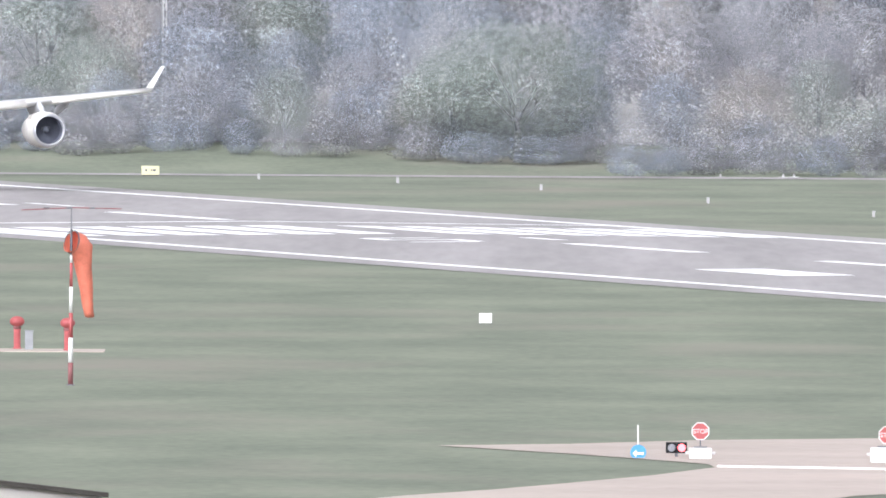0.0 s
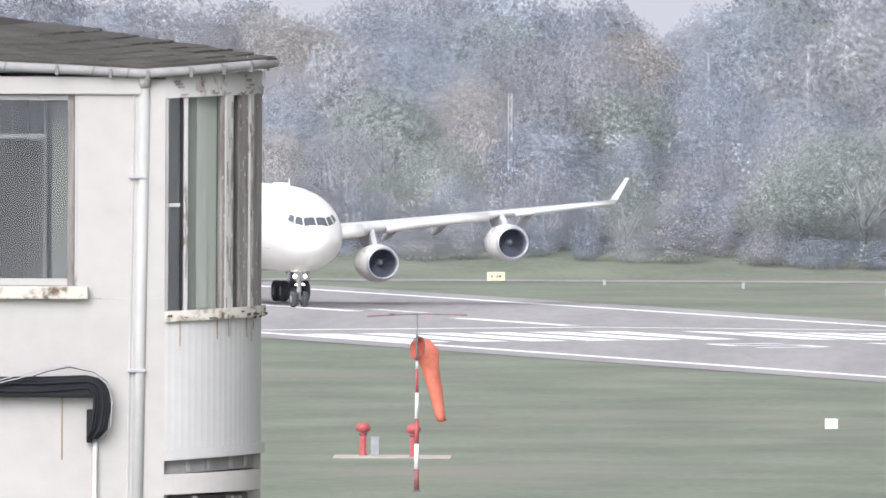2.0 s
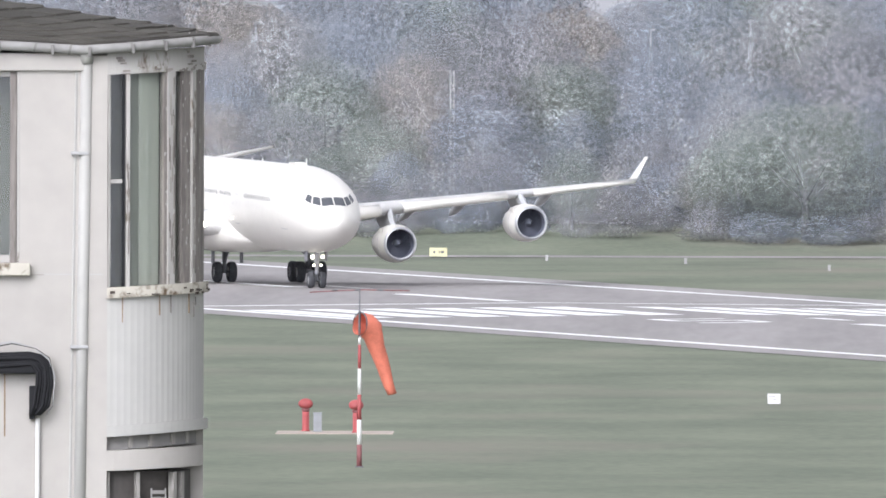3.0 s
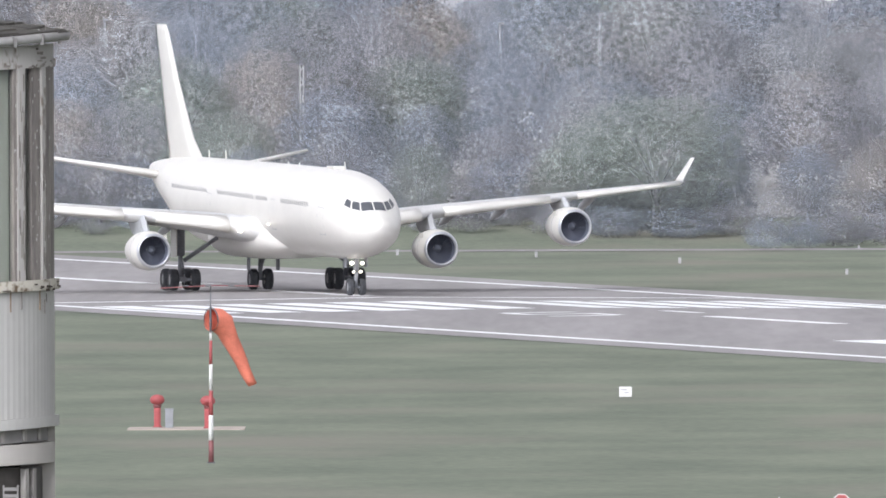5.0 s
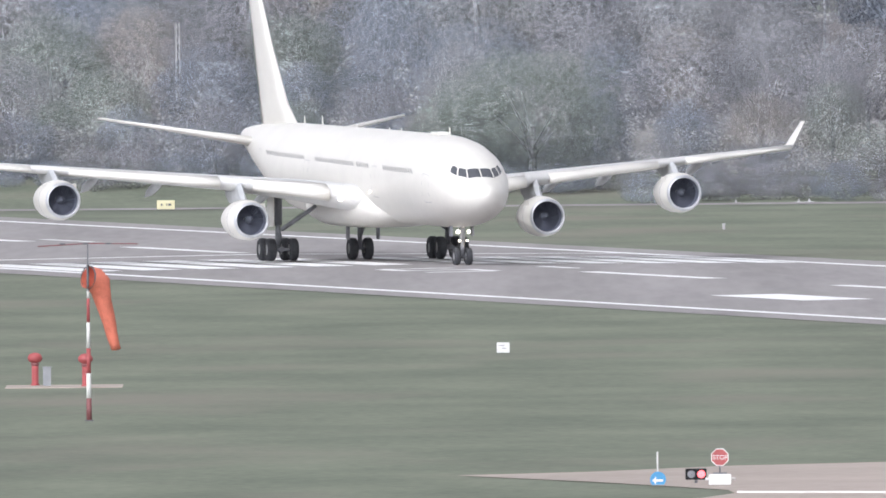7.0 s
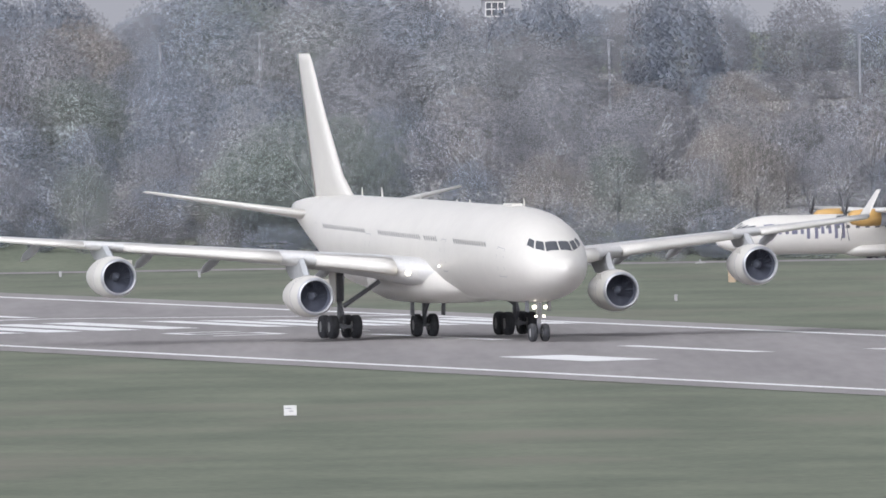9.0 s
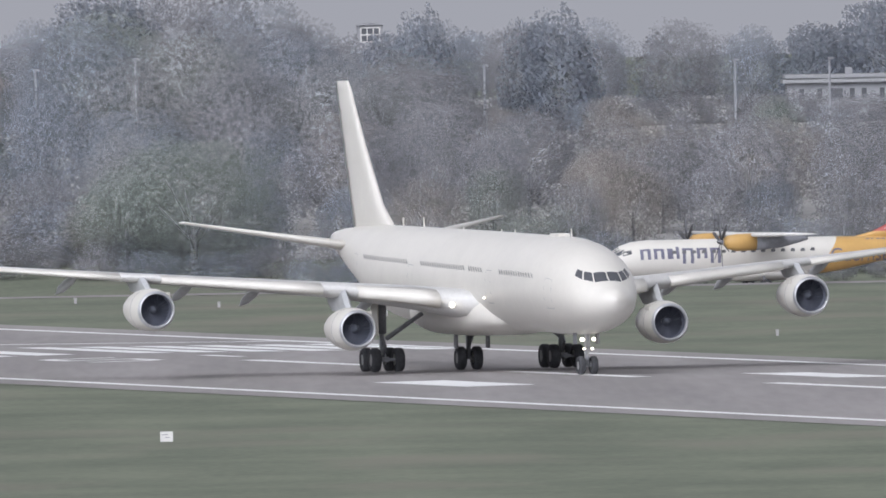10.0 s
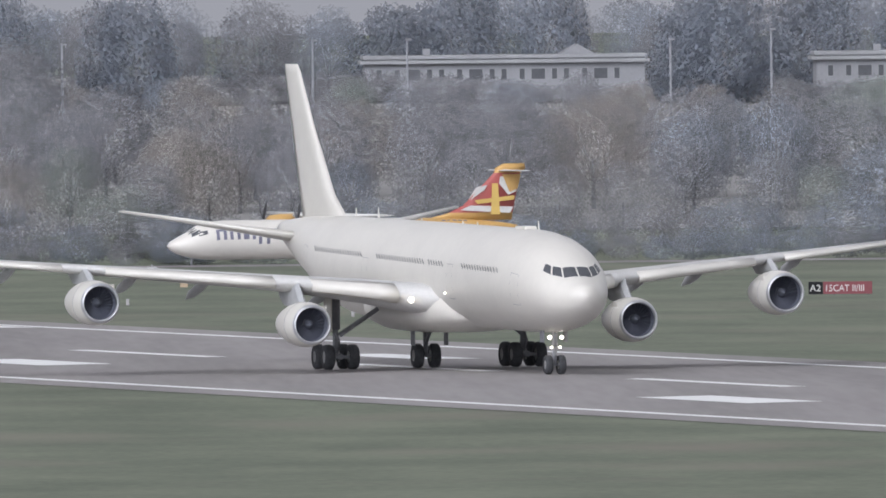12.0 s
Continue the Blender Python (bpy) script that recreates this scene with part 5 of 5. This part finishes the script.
    part("flat_roof", boxed(-11.9, -2.25, 232.142, 236, 0, 22.4), FELT, an, "dark felt flat roof")


build_tower()


# ---- woods on the rise ----
BARK = mat("grey_bark", (0.22, 0.225, 0.235), 0.9, vary=0.2, scale=1.0)


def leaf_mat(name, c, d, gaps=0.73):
    """Twigs and leaves, with distance haze in their colour, that differ a little from clump to clump and from tree to
    tree.
    """
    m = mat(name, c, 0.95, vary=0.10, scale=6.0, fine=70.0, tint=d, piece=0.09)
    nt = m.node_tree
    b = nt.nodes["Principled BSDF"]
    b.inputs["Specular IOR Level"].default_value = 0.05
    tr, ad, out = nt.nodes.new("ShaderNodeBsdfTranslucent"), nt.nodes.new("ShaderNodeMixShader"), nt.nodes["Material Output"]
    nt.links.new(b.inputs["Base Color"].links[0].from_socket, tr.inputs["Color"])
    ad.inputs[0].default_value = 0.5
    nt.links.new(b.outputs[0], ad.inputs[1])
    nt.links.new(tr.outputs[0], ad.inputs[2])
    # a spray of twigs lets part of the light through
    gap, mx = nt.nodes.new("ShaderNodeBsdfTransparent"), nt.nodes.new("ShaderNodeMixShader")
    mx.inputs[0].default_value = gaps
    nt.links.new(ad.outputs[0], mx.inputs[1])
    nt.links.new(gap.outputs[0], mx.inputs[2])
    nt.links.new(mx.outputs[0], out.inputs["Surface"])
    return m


# far paler and bluer than real foliage: the distance haze is put into these colours
TWIG_GREY = leaf_mat("hazed_grey_twigs", (0.575, 0.622, 0.695), (0.535, 0.58, 0.645))
TWIG_BROWN = leaf_mat("hazed_brown_autumn_twigs", (0.605, 0.612, 0.645), (0.56, 0.567, 0.60))
LEAF_OLIVE = leaf_mat("hazed_olive_leaves", (0.585, 0.64, 0.595), (0.542, 0.595, 0.56), 0.68)
LEAF_RUST = leaf_mat("hazed_rusty_autumn_leaves", (0.675, 0.63, 0.585), (0.615, 0.58, 0.55))
LEAF_DARK = leaf_mat("hazed_dark_conifer_needles", (0.41, 0.455, 0.52), (0.37, 0.41, 0.475), 0.55)
LEAF_PALE = leaf_mat("hazed_pale_twigs", (0.655, 0.665, 0.68), (0.60, 0.61, 0.625))


def crown_mesh(name, seed, shape, leaf, sprigs, material, rough=1.0):
    """A unit crown (about 1 wide, 1 high, base at 0): a lobed, ragged mass of twigs with sprigs standing out all over."""
    rnd = random.Random(seed)
    off = Vector((seed * 7.3, seed * 3.1, seed * 1.7))
    lobes = [Vector((rnd.gauss(0, 1), rnd.gauss(0, 1), rnd.gauss(0.35, 0.8))).normalized() for _ in range(9)]

    def surface(d):
        """The envelope in one direction, and the way it faces."""
        bulge = max(0.0, max(d.dot(k) for k in lobes) - 0.72) * 0.42
        r = 0.80 + bulge + rough * (0.17 * noise.noise(d * 2.3 + off) + 0.10 * noise.noise(d * 5.5 + off) + 0.05 * noise.noise(d * 12 + off))
        if shape == "round":
            p = Vector((d.x * 0.5 * r, d.y * 0.5 * r, 0.48 + d.z * 0.5 * r))
        else:
            # broad at the foot, drawn in towards the top
            z = 0.34 + d.z * (0.66 if d.z > 0 else 0.34) * r
            w = 0.5 * r * (1.0 if shape == "low" else 1 - 0.45 * max(0.0, d.z))
            p = Vector((d.x * w, d.y * w, z))
        p.z = max(p.z, 0.0)
        n = (d + Vector((0, 0, 0.12)) + 0.3 * noise.noise_vector(d * 3.0 + off)).normalized()
        return p, n

    verts, normals, faces = [], [], []
    core = Vector((0, 0, 0.45 if shape == "round" else 0.3))
    for _ in range(sprigs):
        d = Vector((rnd.gauss(0, 1), rnd.gauss(0, 1), rnd.gauss(0.15, 1))).normalized()
        p, n = surface(d)
        c = core + (p - core) * (1.06 - 0.55 * rnd.random() ** 1.6)
        c.z = max(c.z, 0.01)
        a = Vector((rnd.gauss(0, 1), rnd.gauss(0, 1), rnd.gauss(0, 1))).normalized()
        u = a.orthogonal().normalized()
        size = leaf * rnd.uniform(0.6, 1.35)
        i = len(verts)
        verts += [tuple(c + u * size), tuple(c + a * size * 0.7), tuple(c - u * size * 0.6 - a * size * 0.45)]
        faces.append((i, i + 1, i + 2))
        normals += [tuple(n)] * 3
    me = bpy.data.meshes.new(name)
    me.from_pydata(verts, [], faces)
    me.shade_smooth()
    me.normals_split_custom_set_from_vertices(normals)
    me.materials.append(material)
    return me


def limb_mesh(name, seed):
    """A tapered trunk that forks into limbs, in unit height."""
    rnd = random.Random(seed)
    bm = bmesh.new()
    rod(bm, (0, 0, -0.04), (0.01, 0, 0.42), 0.022, 0.012, 7)
    for k in range(6):
        a = 2.4 * k + rnd.uniform(-0.4, 0.4)
        z0 = 0.18 + 0.03 * k
        r = rnd.uniform(0.10, 0.2)
        tip = (r * math.cos(a), r * math.sin(a), min(0.72, z0 + rnd.uniform(0.2, 0.35)))
        rod(bm, (0.006, 0, z0), tip, 0.006, 0.002, 5)
    me = bpy.data.meshes.new(name)
    bm.to_mesh(me)
    bm.free()
    me.materials.append(BARK)
    return me


BRANCHES = [limb_mesh("limbs", s) for s in range(4)]
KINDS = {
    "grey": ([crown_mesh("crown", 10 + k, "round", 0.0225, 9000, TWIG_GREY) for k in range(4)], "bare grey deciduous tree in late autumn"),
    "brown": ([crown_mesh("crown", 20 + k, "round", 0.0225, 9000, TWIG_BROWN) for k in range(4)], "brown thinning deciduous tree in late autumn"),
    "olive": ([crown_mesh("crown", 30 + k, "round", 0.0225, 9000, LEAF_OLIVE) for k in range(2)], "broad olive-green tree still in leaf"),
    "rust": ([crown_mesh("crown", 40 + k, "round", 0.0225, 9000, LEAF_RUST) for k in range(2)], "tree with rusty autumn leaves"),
    "pale": ([crown_mesh("crown", 50 + k, "round", 0.0225, 9000, LEAF_PALE, 1.3) for k in range(2)], "pale twiggy tree with haze in its colour"),
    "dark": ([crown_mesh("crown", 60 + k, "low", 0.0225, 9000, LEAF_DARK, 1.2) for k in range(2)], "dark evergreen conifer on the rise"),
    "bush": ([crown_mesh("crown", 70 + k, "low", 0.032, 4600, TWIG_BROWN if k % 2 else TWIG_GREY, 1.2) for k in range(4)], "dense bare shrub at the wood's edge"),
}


def plant(rnd, kind, x, y, h, w, sink=0.1):
    meshes, label = KINDS[kind]
    name, cat = ("shrub", "shrub") if kind == "bush" else ("tree", "tree")
    t = thing(name, label, cat, "woods behind the airfield", pose(x, y, land(y) - sink, 0, 0, rnd.uniform(0, 360)))
    if kind not in ("bush",):
        tr = new("trunk", BRANCHES[rnd.randrange(4)])
        tr.parent, tr.scale = t, (w, w, h)
    lift = 0.0 if kind in ("bush", "dark") else 0.04
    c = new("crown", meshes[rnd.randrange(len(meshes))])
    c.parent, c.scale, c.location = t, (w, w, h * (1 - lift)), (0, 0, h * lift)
    return t


def ceiling_at(x, y):
    """How high the tops of the woods may stand, in metres over the airfield."""
    wave = 1.1 * math.sin(x * 0.19) + 0.8 * math.sin(x * 0.43 + 1.3)
    left = 29.8 - 0.0040 * y + wave
    right = (28.6 - 0.0074 * y + 0.3 * wave) if y < 2500 else 28.5 - 0.0044 * y + 0.7 * wave
    k = min(1, max(0, (x - 21) / 14))
    return left * (1 - k) + right * k


def build_woods():
    rnd = random.Random(5)
    # scrub along the edge
    for edge_y, lo, hi in ((2214, 2.0, 3.6), (2226, 3.2, 5.4)):
        x = -66.0
        while x < 104:
            h = rnd.uniform(lo, hi)
            row_y = edge_y if x > 17 else edge_y + 26
            plant(rnd, "bush", x, row_y + rnd.uniform(-4, 4), h, h * rnd.uniform(1.15, 1.7))
            x += rnd.uniform(2.3, 3.8)
    mix = ["grey", "grey", "brown", "brown", "grey", "olive", "pale", "rust", "brown"]
    for row_y, lo, hi, step in ((2254, 5.0, 7.5, 5.6), (2274, 7.0, 10, 6.4), (2302, 9, 12.0, 7.2), (2340, 10, 13, 8.0), (2392, 10.5, 13.5, 8.4), (2450, 10, 13, 8.6)):
        x = -70.0
        while x < 112:
            y = row_y + rnd.uniform(-8, 8)
            h = rnd.uniform(lo, hi)
            h = min(h, max(3.0, ceiling_at(x, y) - land(y) + rnd.uniform(-1.6, 0.4)))
            kind = mix[rnd.randrange(len(mix))]
            if kind == "grey" and x > 24 and rnd.random() < 0.7:
                kind = "brown"
            plant(rnd, kind, x, y, h, h * rnd.uniform(0.75, 1.15))
            x += step * rnd.uniform(0.75, 1.2)
    for row_y in (2545, 2620, 2720):
        x = -75.0
        while x < 125:
            y = row_y + rnd.uniform(-14, 14)
            h = max(4.0, ceiling_at(x, y) - land(y) + rnd.uniform(-3.5, 0.8))
            plant(rnd, mix[rnd.randrange(4)] if rnd.random() < 0.8 else "dark", x, y, h, h * rnd.uniform(0.7, 1.0))
            x += rnd.uniform(5.5, 8.5)
    # growth in front of the long houses
    for x, top in ((33, 10.6), (36.5, 10.7), (44.5, 10.6), (48, 10.5), (51.5, 10.8), (54.6, 10.6), (57.5, 10.9), (87, 10.2), (91, 10.4), (94.5, 10.3), (60.5, 10.9), (63.5, 11.0), (66.8, 10.6), (70.0, 10.5), (73.2, 9.9), (76.5, 9.7), (79.6, 9.6), (83.0, 10.0), (98.5, 9.8), (102, 9.7), (106, 9.9), (110, 9.7)):
        h = top - land(2488)
        plant(rnd, "brown", x, 2488 + rnd.uniform(-3, 3), h, rnd.uniform(5.0, 6.2))
    # trees that stand out
    for kind, x, y, h, w in (("olive", 9.6, 2236, 11.2, 15.5), ("olive", 4.6, 2242, 8.0, 10.0), ("rust", 26.8, 2234, 7.6, 7.4), ("pale", -30.5, 2330, 13.4, 9.0), ("dark", 29.8, 2476, 11.6, 6.4), ("dark", 26.9, 2482, 9.6, 5.0), ("dark", 41.0, 2478, 11.4, 8.0), ("dark", 38.3, 2480, 10.6, 5.5), ("dark", 64.0, 2524, 9.0, 9.0), ("dark", 68.5, 2522, 11.0, 9.0), ("dark", 76.6, 2530, 12.2, 8.0), ("dark", 89.5, 2478, 12.4, 9.2), ("dark", 86.3, 2482, 10.5, 6.5), ("dark", 99.0, 2540, 11.0, 9.0), ("bush", 39.5, 2212, 4.4, 7.0), ("olive", 36.0, 2226, 5.6, 8.5), ("rust", 47.0, 2300, 7.5, 8.0), ("rust", 70.0, 2330, 6.6, 9.0), ("bush", 6.5, 2231, 2.6, 6.0), ("bush", 11.5, 2230, 2.4, 6.5), ("bush", 15.0, 2232, 2.8, 6.0), ("bush", 2.5, 2234, 2.6, 5.5), ("grey", 25.6, 2536, 7.0, 7.0), ("brown", 28.0, 2534, 6.6, 6.0)):
        plant(rnd, kind, x, y, h, w)


build_woods()


def build_litter():
    bm = bmesh.new()
    ys = [2252 + 16 * k for k in range(42)]
    xs = [-400, -60, 0, 60, 120, 400]
    g = [[bm.verts.new((x, y, land(y) + (0.06 if y < 2320 else 0.3 if y < 2450 else 0.8))) for x in xs] for y in ys]
    for p, q in zip(g, g[1:]):
        for i in range(len(xs) - 1):
            bm.faces.new((p[i], p[i + 1], q[i + 1], q[i]))
    soil = mat("grey_leaf_litter", (0.30, 0.295, 0.285), 0.95, vary=0.15, scale=0.2, fine=2)
    tagged(part("woodland_floor", bm, soil), "grey-brown leaf litter under the trees", "ground", kind="structure")


build_litter()


# ---- houses and lamp posts among the trees ----
def build_houses():
    # walls, roof edges and frames greyed alike: haze put into their colours
    FLAT = mat("hazed_house_render", (0.29, 0.295, 0.31), 0.85, vary=0.1, scale=0.4)
    ROOFING = mat("hazed_roof_edge", (0.31, 0.315, 0.325), 0.7, vary=0.1, scale=0.6)
    for x0, x1 in ((60.3, 83.6), (97.9, 116.0)):
        hs = thing("long_house", "long low pale building with a flat roof among trees", "building", "long houses", pose(x0, 2500, 0))
        w = x1 - x0
        b = land(2500) - 0.4
        part("wall", boxed(0, w, 0, 8, b, 11.15), FLAT, hs)
        r = part("roof", boxed(-0.4, w + 0.4, -0.5, 8.5, 11.15, 11.45, bevel=0.04), ROOFING, hs, "flat pale roof")
        part("parapet", boxed(-0.2, w + 0.2, -0.2, 8.2, 11.55, 11.85, bevel=0.03), ROOFING, r)
        part("upstand", boxed(0, w, 0, 8, 11.45, 11.55), GREY_BOX, r)
        part("chimney", boxed(4.9, 5.5, 3, 3.6, 11.85, 12.4), FLAT, r)
        k = 0
        x = 0.9
        while x < w - 1.6:
            ww = 1.25 if k % 4 == 2 else 0.55
            wi = part("window", boxed(x, x + ww, -0.06, 0.02, 9.75, 10.75), ROOFING, hs, "white-framed window")
            part("pane", boxed(x + 0.07, x + ww - 0.07, -0.075, -0.062, 9.82, 10.68), GLASS_DARK, wi)
            x += ww + (0.45 if k % 4 else 0.95)
            k += 1
        if x0 < 90:
            gb = bmesh.new()
            loft(gb, [[(16.2, yy, 11.86), (19.2, yy, 11.86), (17.7, yy, 12.7)] for yy in (-0.1, 6)])
            part("gable", gb, FLAT, hs, "small gabled dormer")
    t = thing("distant_house", "distant house wall with a white gridded window", "house", m=pose(26.2, 2550, 0))
    part("wall", boxed(-1.1, 1.1, 0, 6, land(2550) - 0.3, 16.4), FLAT, t)
    rb = bmesh.new()
    loft(rb, [[(-1.25, yy, 16.4), (1.25, yy, 16.4), (0, yy, 16.6)] for yy in (-0.2, 6.2)])
    part("roof", rb, FLAT, t)
    wi = part("window", boxed(-0.85, 0.85, -0.06, 0.02, 14.95, 16.25), WHITE, t, "white window frame")
    for i in range(3):
        for j in range(2):
            part("pane", boxed(-0.76 + i * 0.52, -0.32 + i * 0.52, -0.08, -0.062, 15.05 + j * 0.6, 15.55 + j * 0.6), GLASS_DARK, wi)
    DULL = mat("dull_grey_cottage_render", (0.27, 0.285, 0.31), 0.9, vary=0.15, scale=0.6)
    s = thing("cottage", "grey cottage with small white windows among trees", "house", m=pose(-11.8, 2314, -0.28))
    part("wall", boxed(-3.8, 3.9, 0, 5, land(2314) - 0.2, 7.5), DULL, s)
    rb = bmesh.new()
    loft(rb, [[(x, -0.3, 7.5), (x, 5.3, 7.5), (x, 2.5, 8.6)] for x in (-4.0, 4.1)])
    part("roof", rb, DULL, s)
    for x, z, ww in ((-1.7, 7.02, 0.5), (-0.9, 7.1, 0.35), (0.6, 7.12, 0.55), (1.6, 5.9, 0.6), (2.5, 5.95, 0.8), (3.2, 5.6, 0.4), (-3.3, 4.7, 0.3), (-2.7, 4.6, 0.4), (-0.4, 4.7, 0.25)):
        wi = part("window", boxed(x, x + ww, -0.08, 0.02, z, z + 0.36), WHITE, s, "white window frame")
        part("pane", boxed(x + ww * 0.4, x + ww - 0.06, -0.095, -0.082, z + 0.06, z + 0.3), DULL, wi)
    post = thing("lamp_post", "pale slender lamp post above the trees", "lamp post", "lamp posts", pose(52.6, 2350, 0))
    part("column", rod(bmesh.new(), (0, 0, land(2350) - 0.2), (0, 0, 14.1), 0.12, 0.08, 8), STRUT, post, smooth=True)
    part("lantern", boxed(-0.12, 0.35, -0.12, 0.12, 14.05, 14.2, bevel=0.03), STRUT, post)
    for x, y, dz in ((80.6, 2350, -0.2), (88.5, 2350, 0.5), (33.0, 2350, -0.1), (60.0, 2350, 0.0), (5.7, 2350, 0.9), (-2.1, 2350, 0.2), (-33.0, 2350, 0.6)):
        copy_thing(post, pose(x, y, dz))
    mast = thing("white_mast", "white lattice mast above the trees", "mast", m=pose(-17.2, 2290, land(2290) - 0.2))
    for k in range(3):
        a = 2.09 * k
        part("leg", rod(bmesh.new(), (0.17 * math.cos(a), 0.17 * math.sin(a), 0), (0.17 * math.cos(a), 0.17 * math.sin(a), 9.7), 0.045, 0.04, 6), PIPE, mast)
    bm = bmesh.new()
    for k in range(24):
        a, b = 2.09 * (k % 3), 2.09 * ((k + 1) % 3)
        rod(bm, (0.17 * math.cos(a), 0.17 * math.sin(a), 0.4 * k), (0.17 * math.cos(b), 0.17 * math.sin(b), 0.4 * k + 0.4), 0.03, 0.03, 5)
    part("lattice", bm, PIPE, mast)


build_houses()


# ---- what moves ----
ROLL = [(0, -152.0), (0.5, -145.3), (1, -137.0), (1.5, -127.8), (2, -118.1), (2.5, -107.6), (3, -96.7), (3.5, -84.8), (4, -72.2), (4.5, -59.0), (5, -44.9), (5.5, -30.2), (6, -15.5), (6.5, -0.3), (7, 15.1), (7.5, 31.5), (8, 48.5), (8.5, 66.0), (9, 84.4), (9.5, 103.6), (10, 123.5), (10.5, 143.9), (11, 164.4), (11.5, 185.6), (12, 206.9)]
SWING = [(0, 15), (1.0, 10), (1.5, 8), (2, 10), (2.5, 7), (3.2, 3), (4.8, -3), (5.5, -4), (6, -3), (6.5, 1), (7, 8), (7.7, 8), (9, 4), (10.5, 10), (12, 6)]


# how the airliner strays from the centre line while it rolls: metres to port, degrees of yaw
STRAY = [(0, 0, 0), (3, 0, 0), (4, 0, -0.05), (5, 0, -0.21), (5.5, -0.12, -0.4), (6, -0.23, -0.43), (6.5, -0.23, -0.31), (7, -0.17, -0.15), (7.5, -0.07, 0.1), (8.5, 0, 0.32), (9.5, 0.03, 0.4), (10, 0.02, 0.27), (10.5, -0.02, 0.25), (11, -0.06, 0.27), (11.5, -0.06, 0.22), (12, -0.05, 0.08)]


def jet_pose(t, s):
    off, yaw = (lin([(r[0], r[k]) for r in STRAY], t) for k in (1, 2))
    x, y, z = rwy(s, off)
    return pose(x, y, z, 0, 0, HEADING - 90 + yaw)


def motions():
    walk(airliner, [(t, jet_pose(t, s)) for t, s in ROLL])
    walk(sock, [(t, pose(0, 0, 6.62, 0, a, 0)) for t, a in SWING])
    for pr, s in propellers:
        walk(pr, [(k / 10, pose(-8.6, s * 4.05, 3.62, 70 * k, 0, 0)) for k in range(121)])


motions()
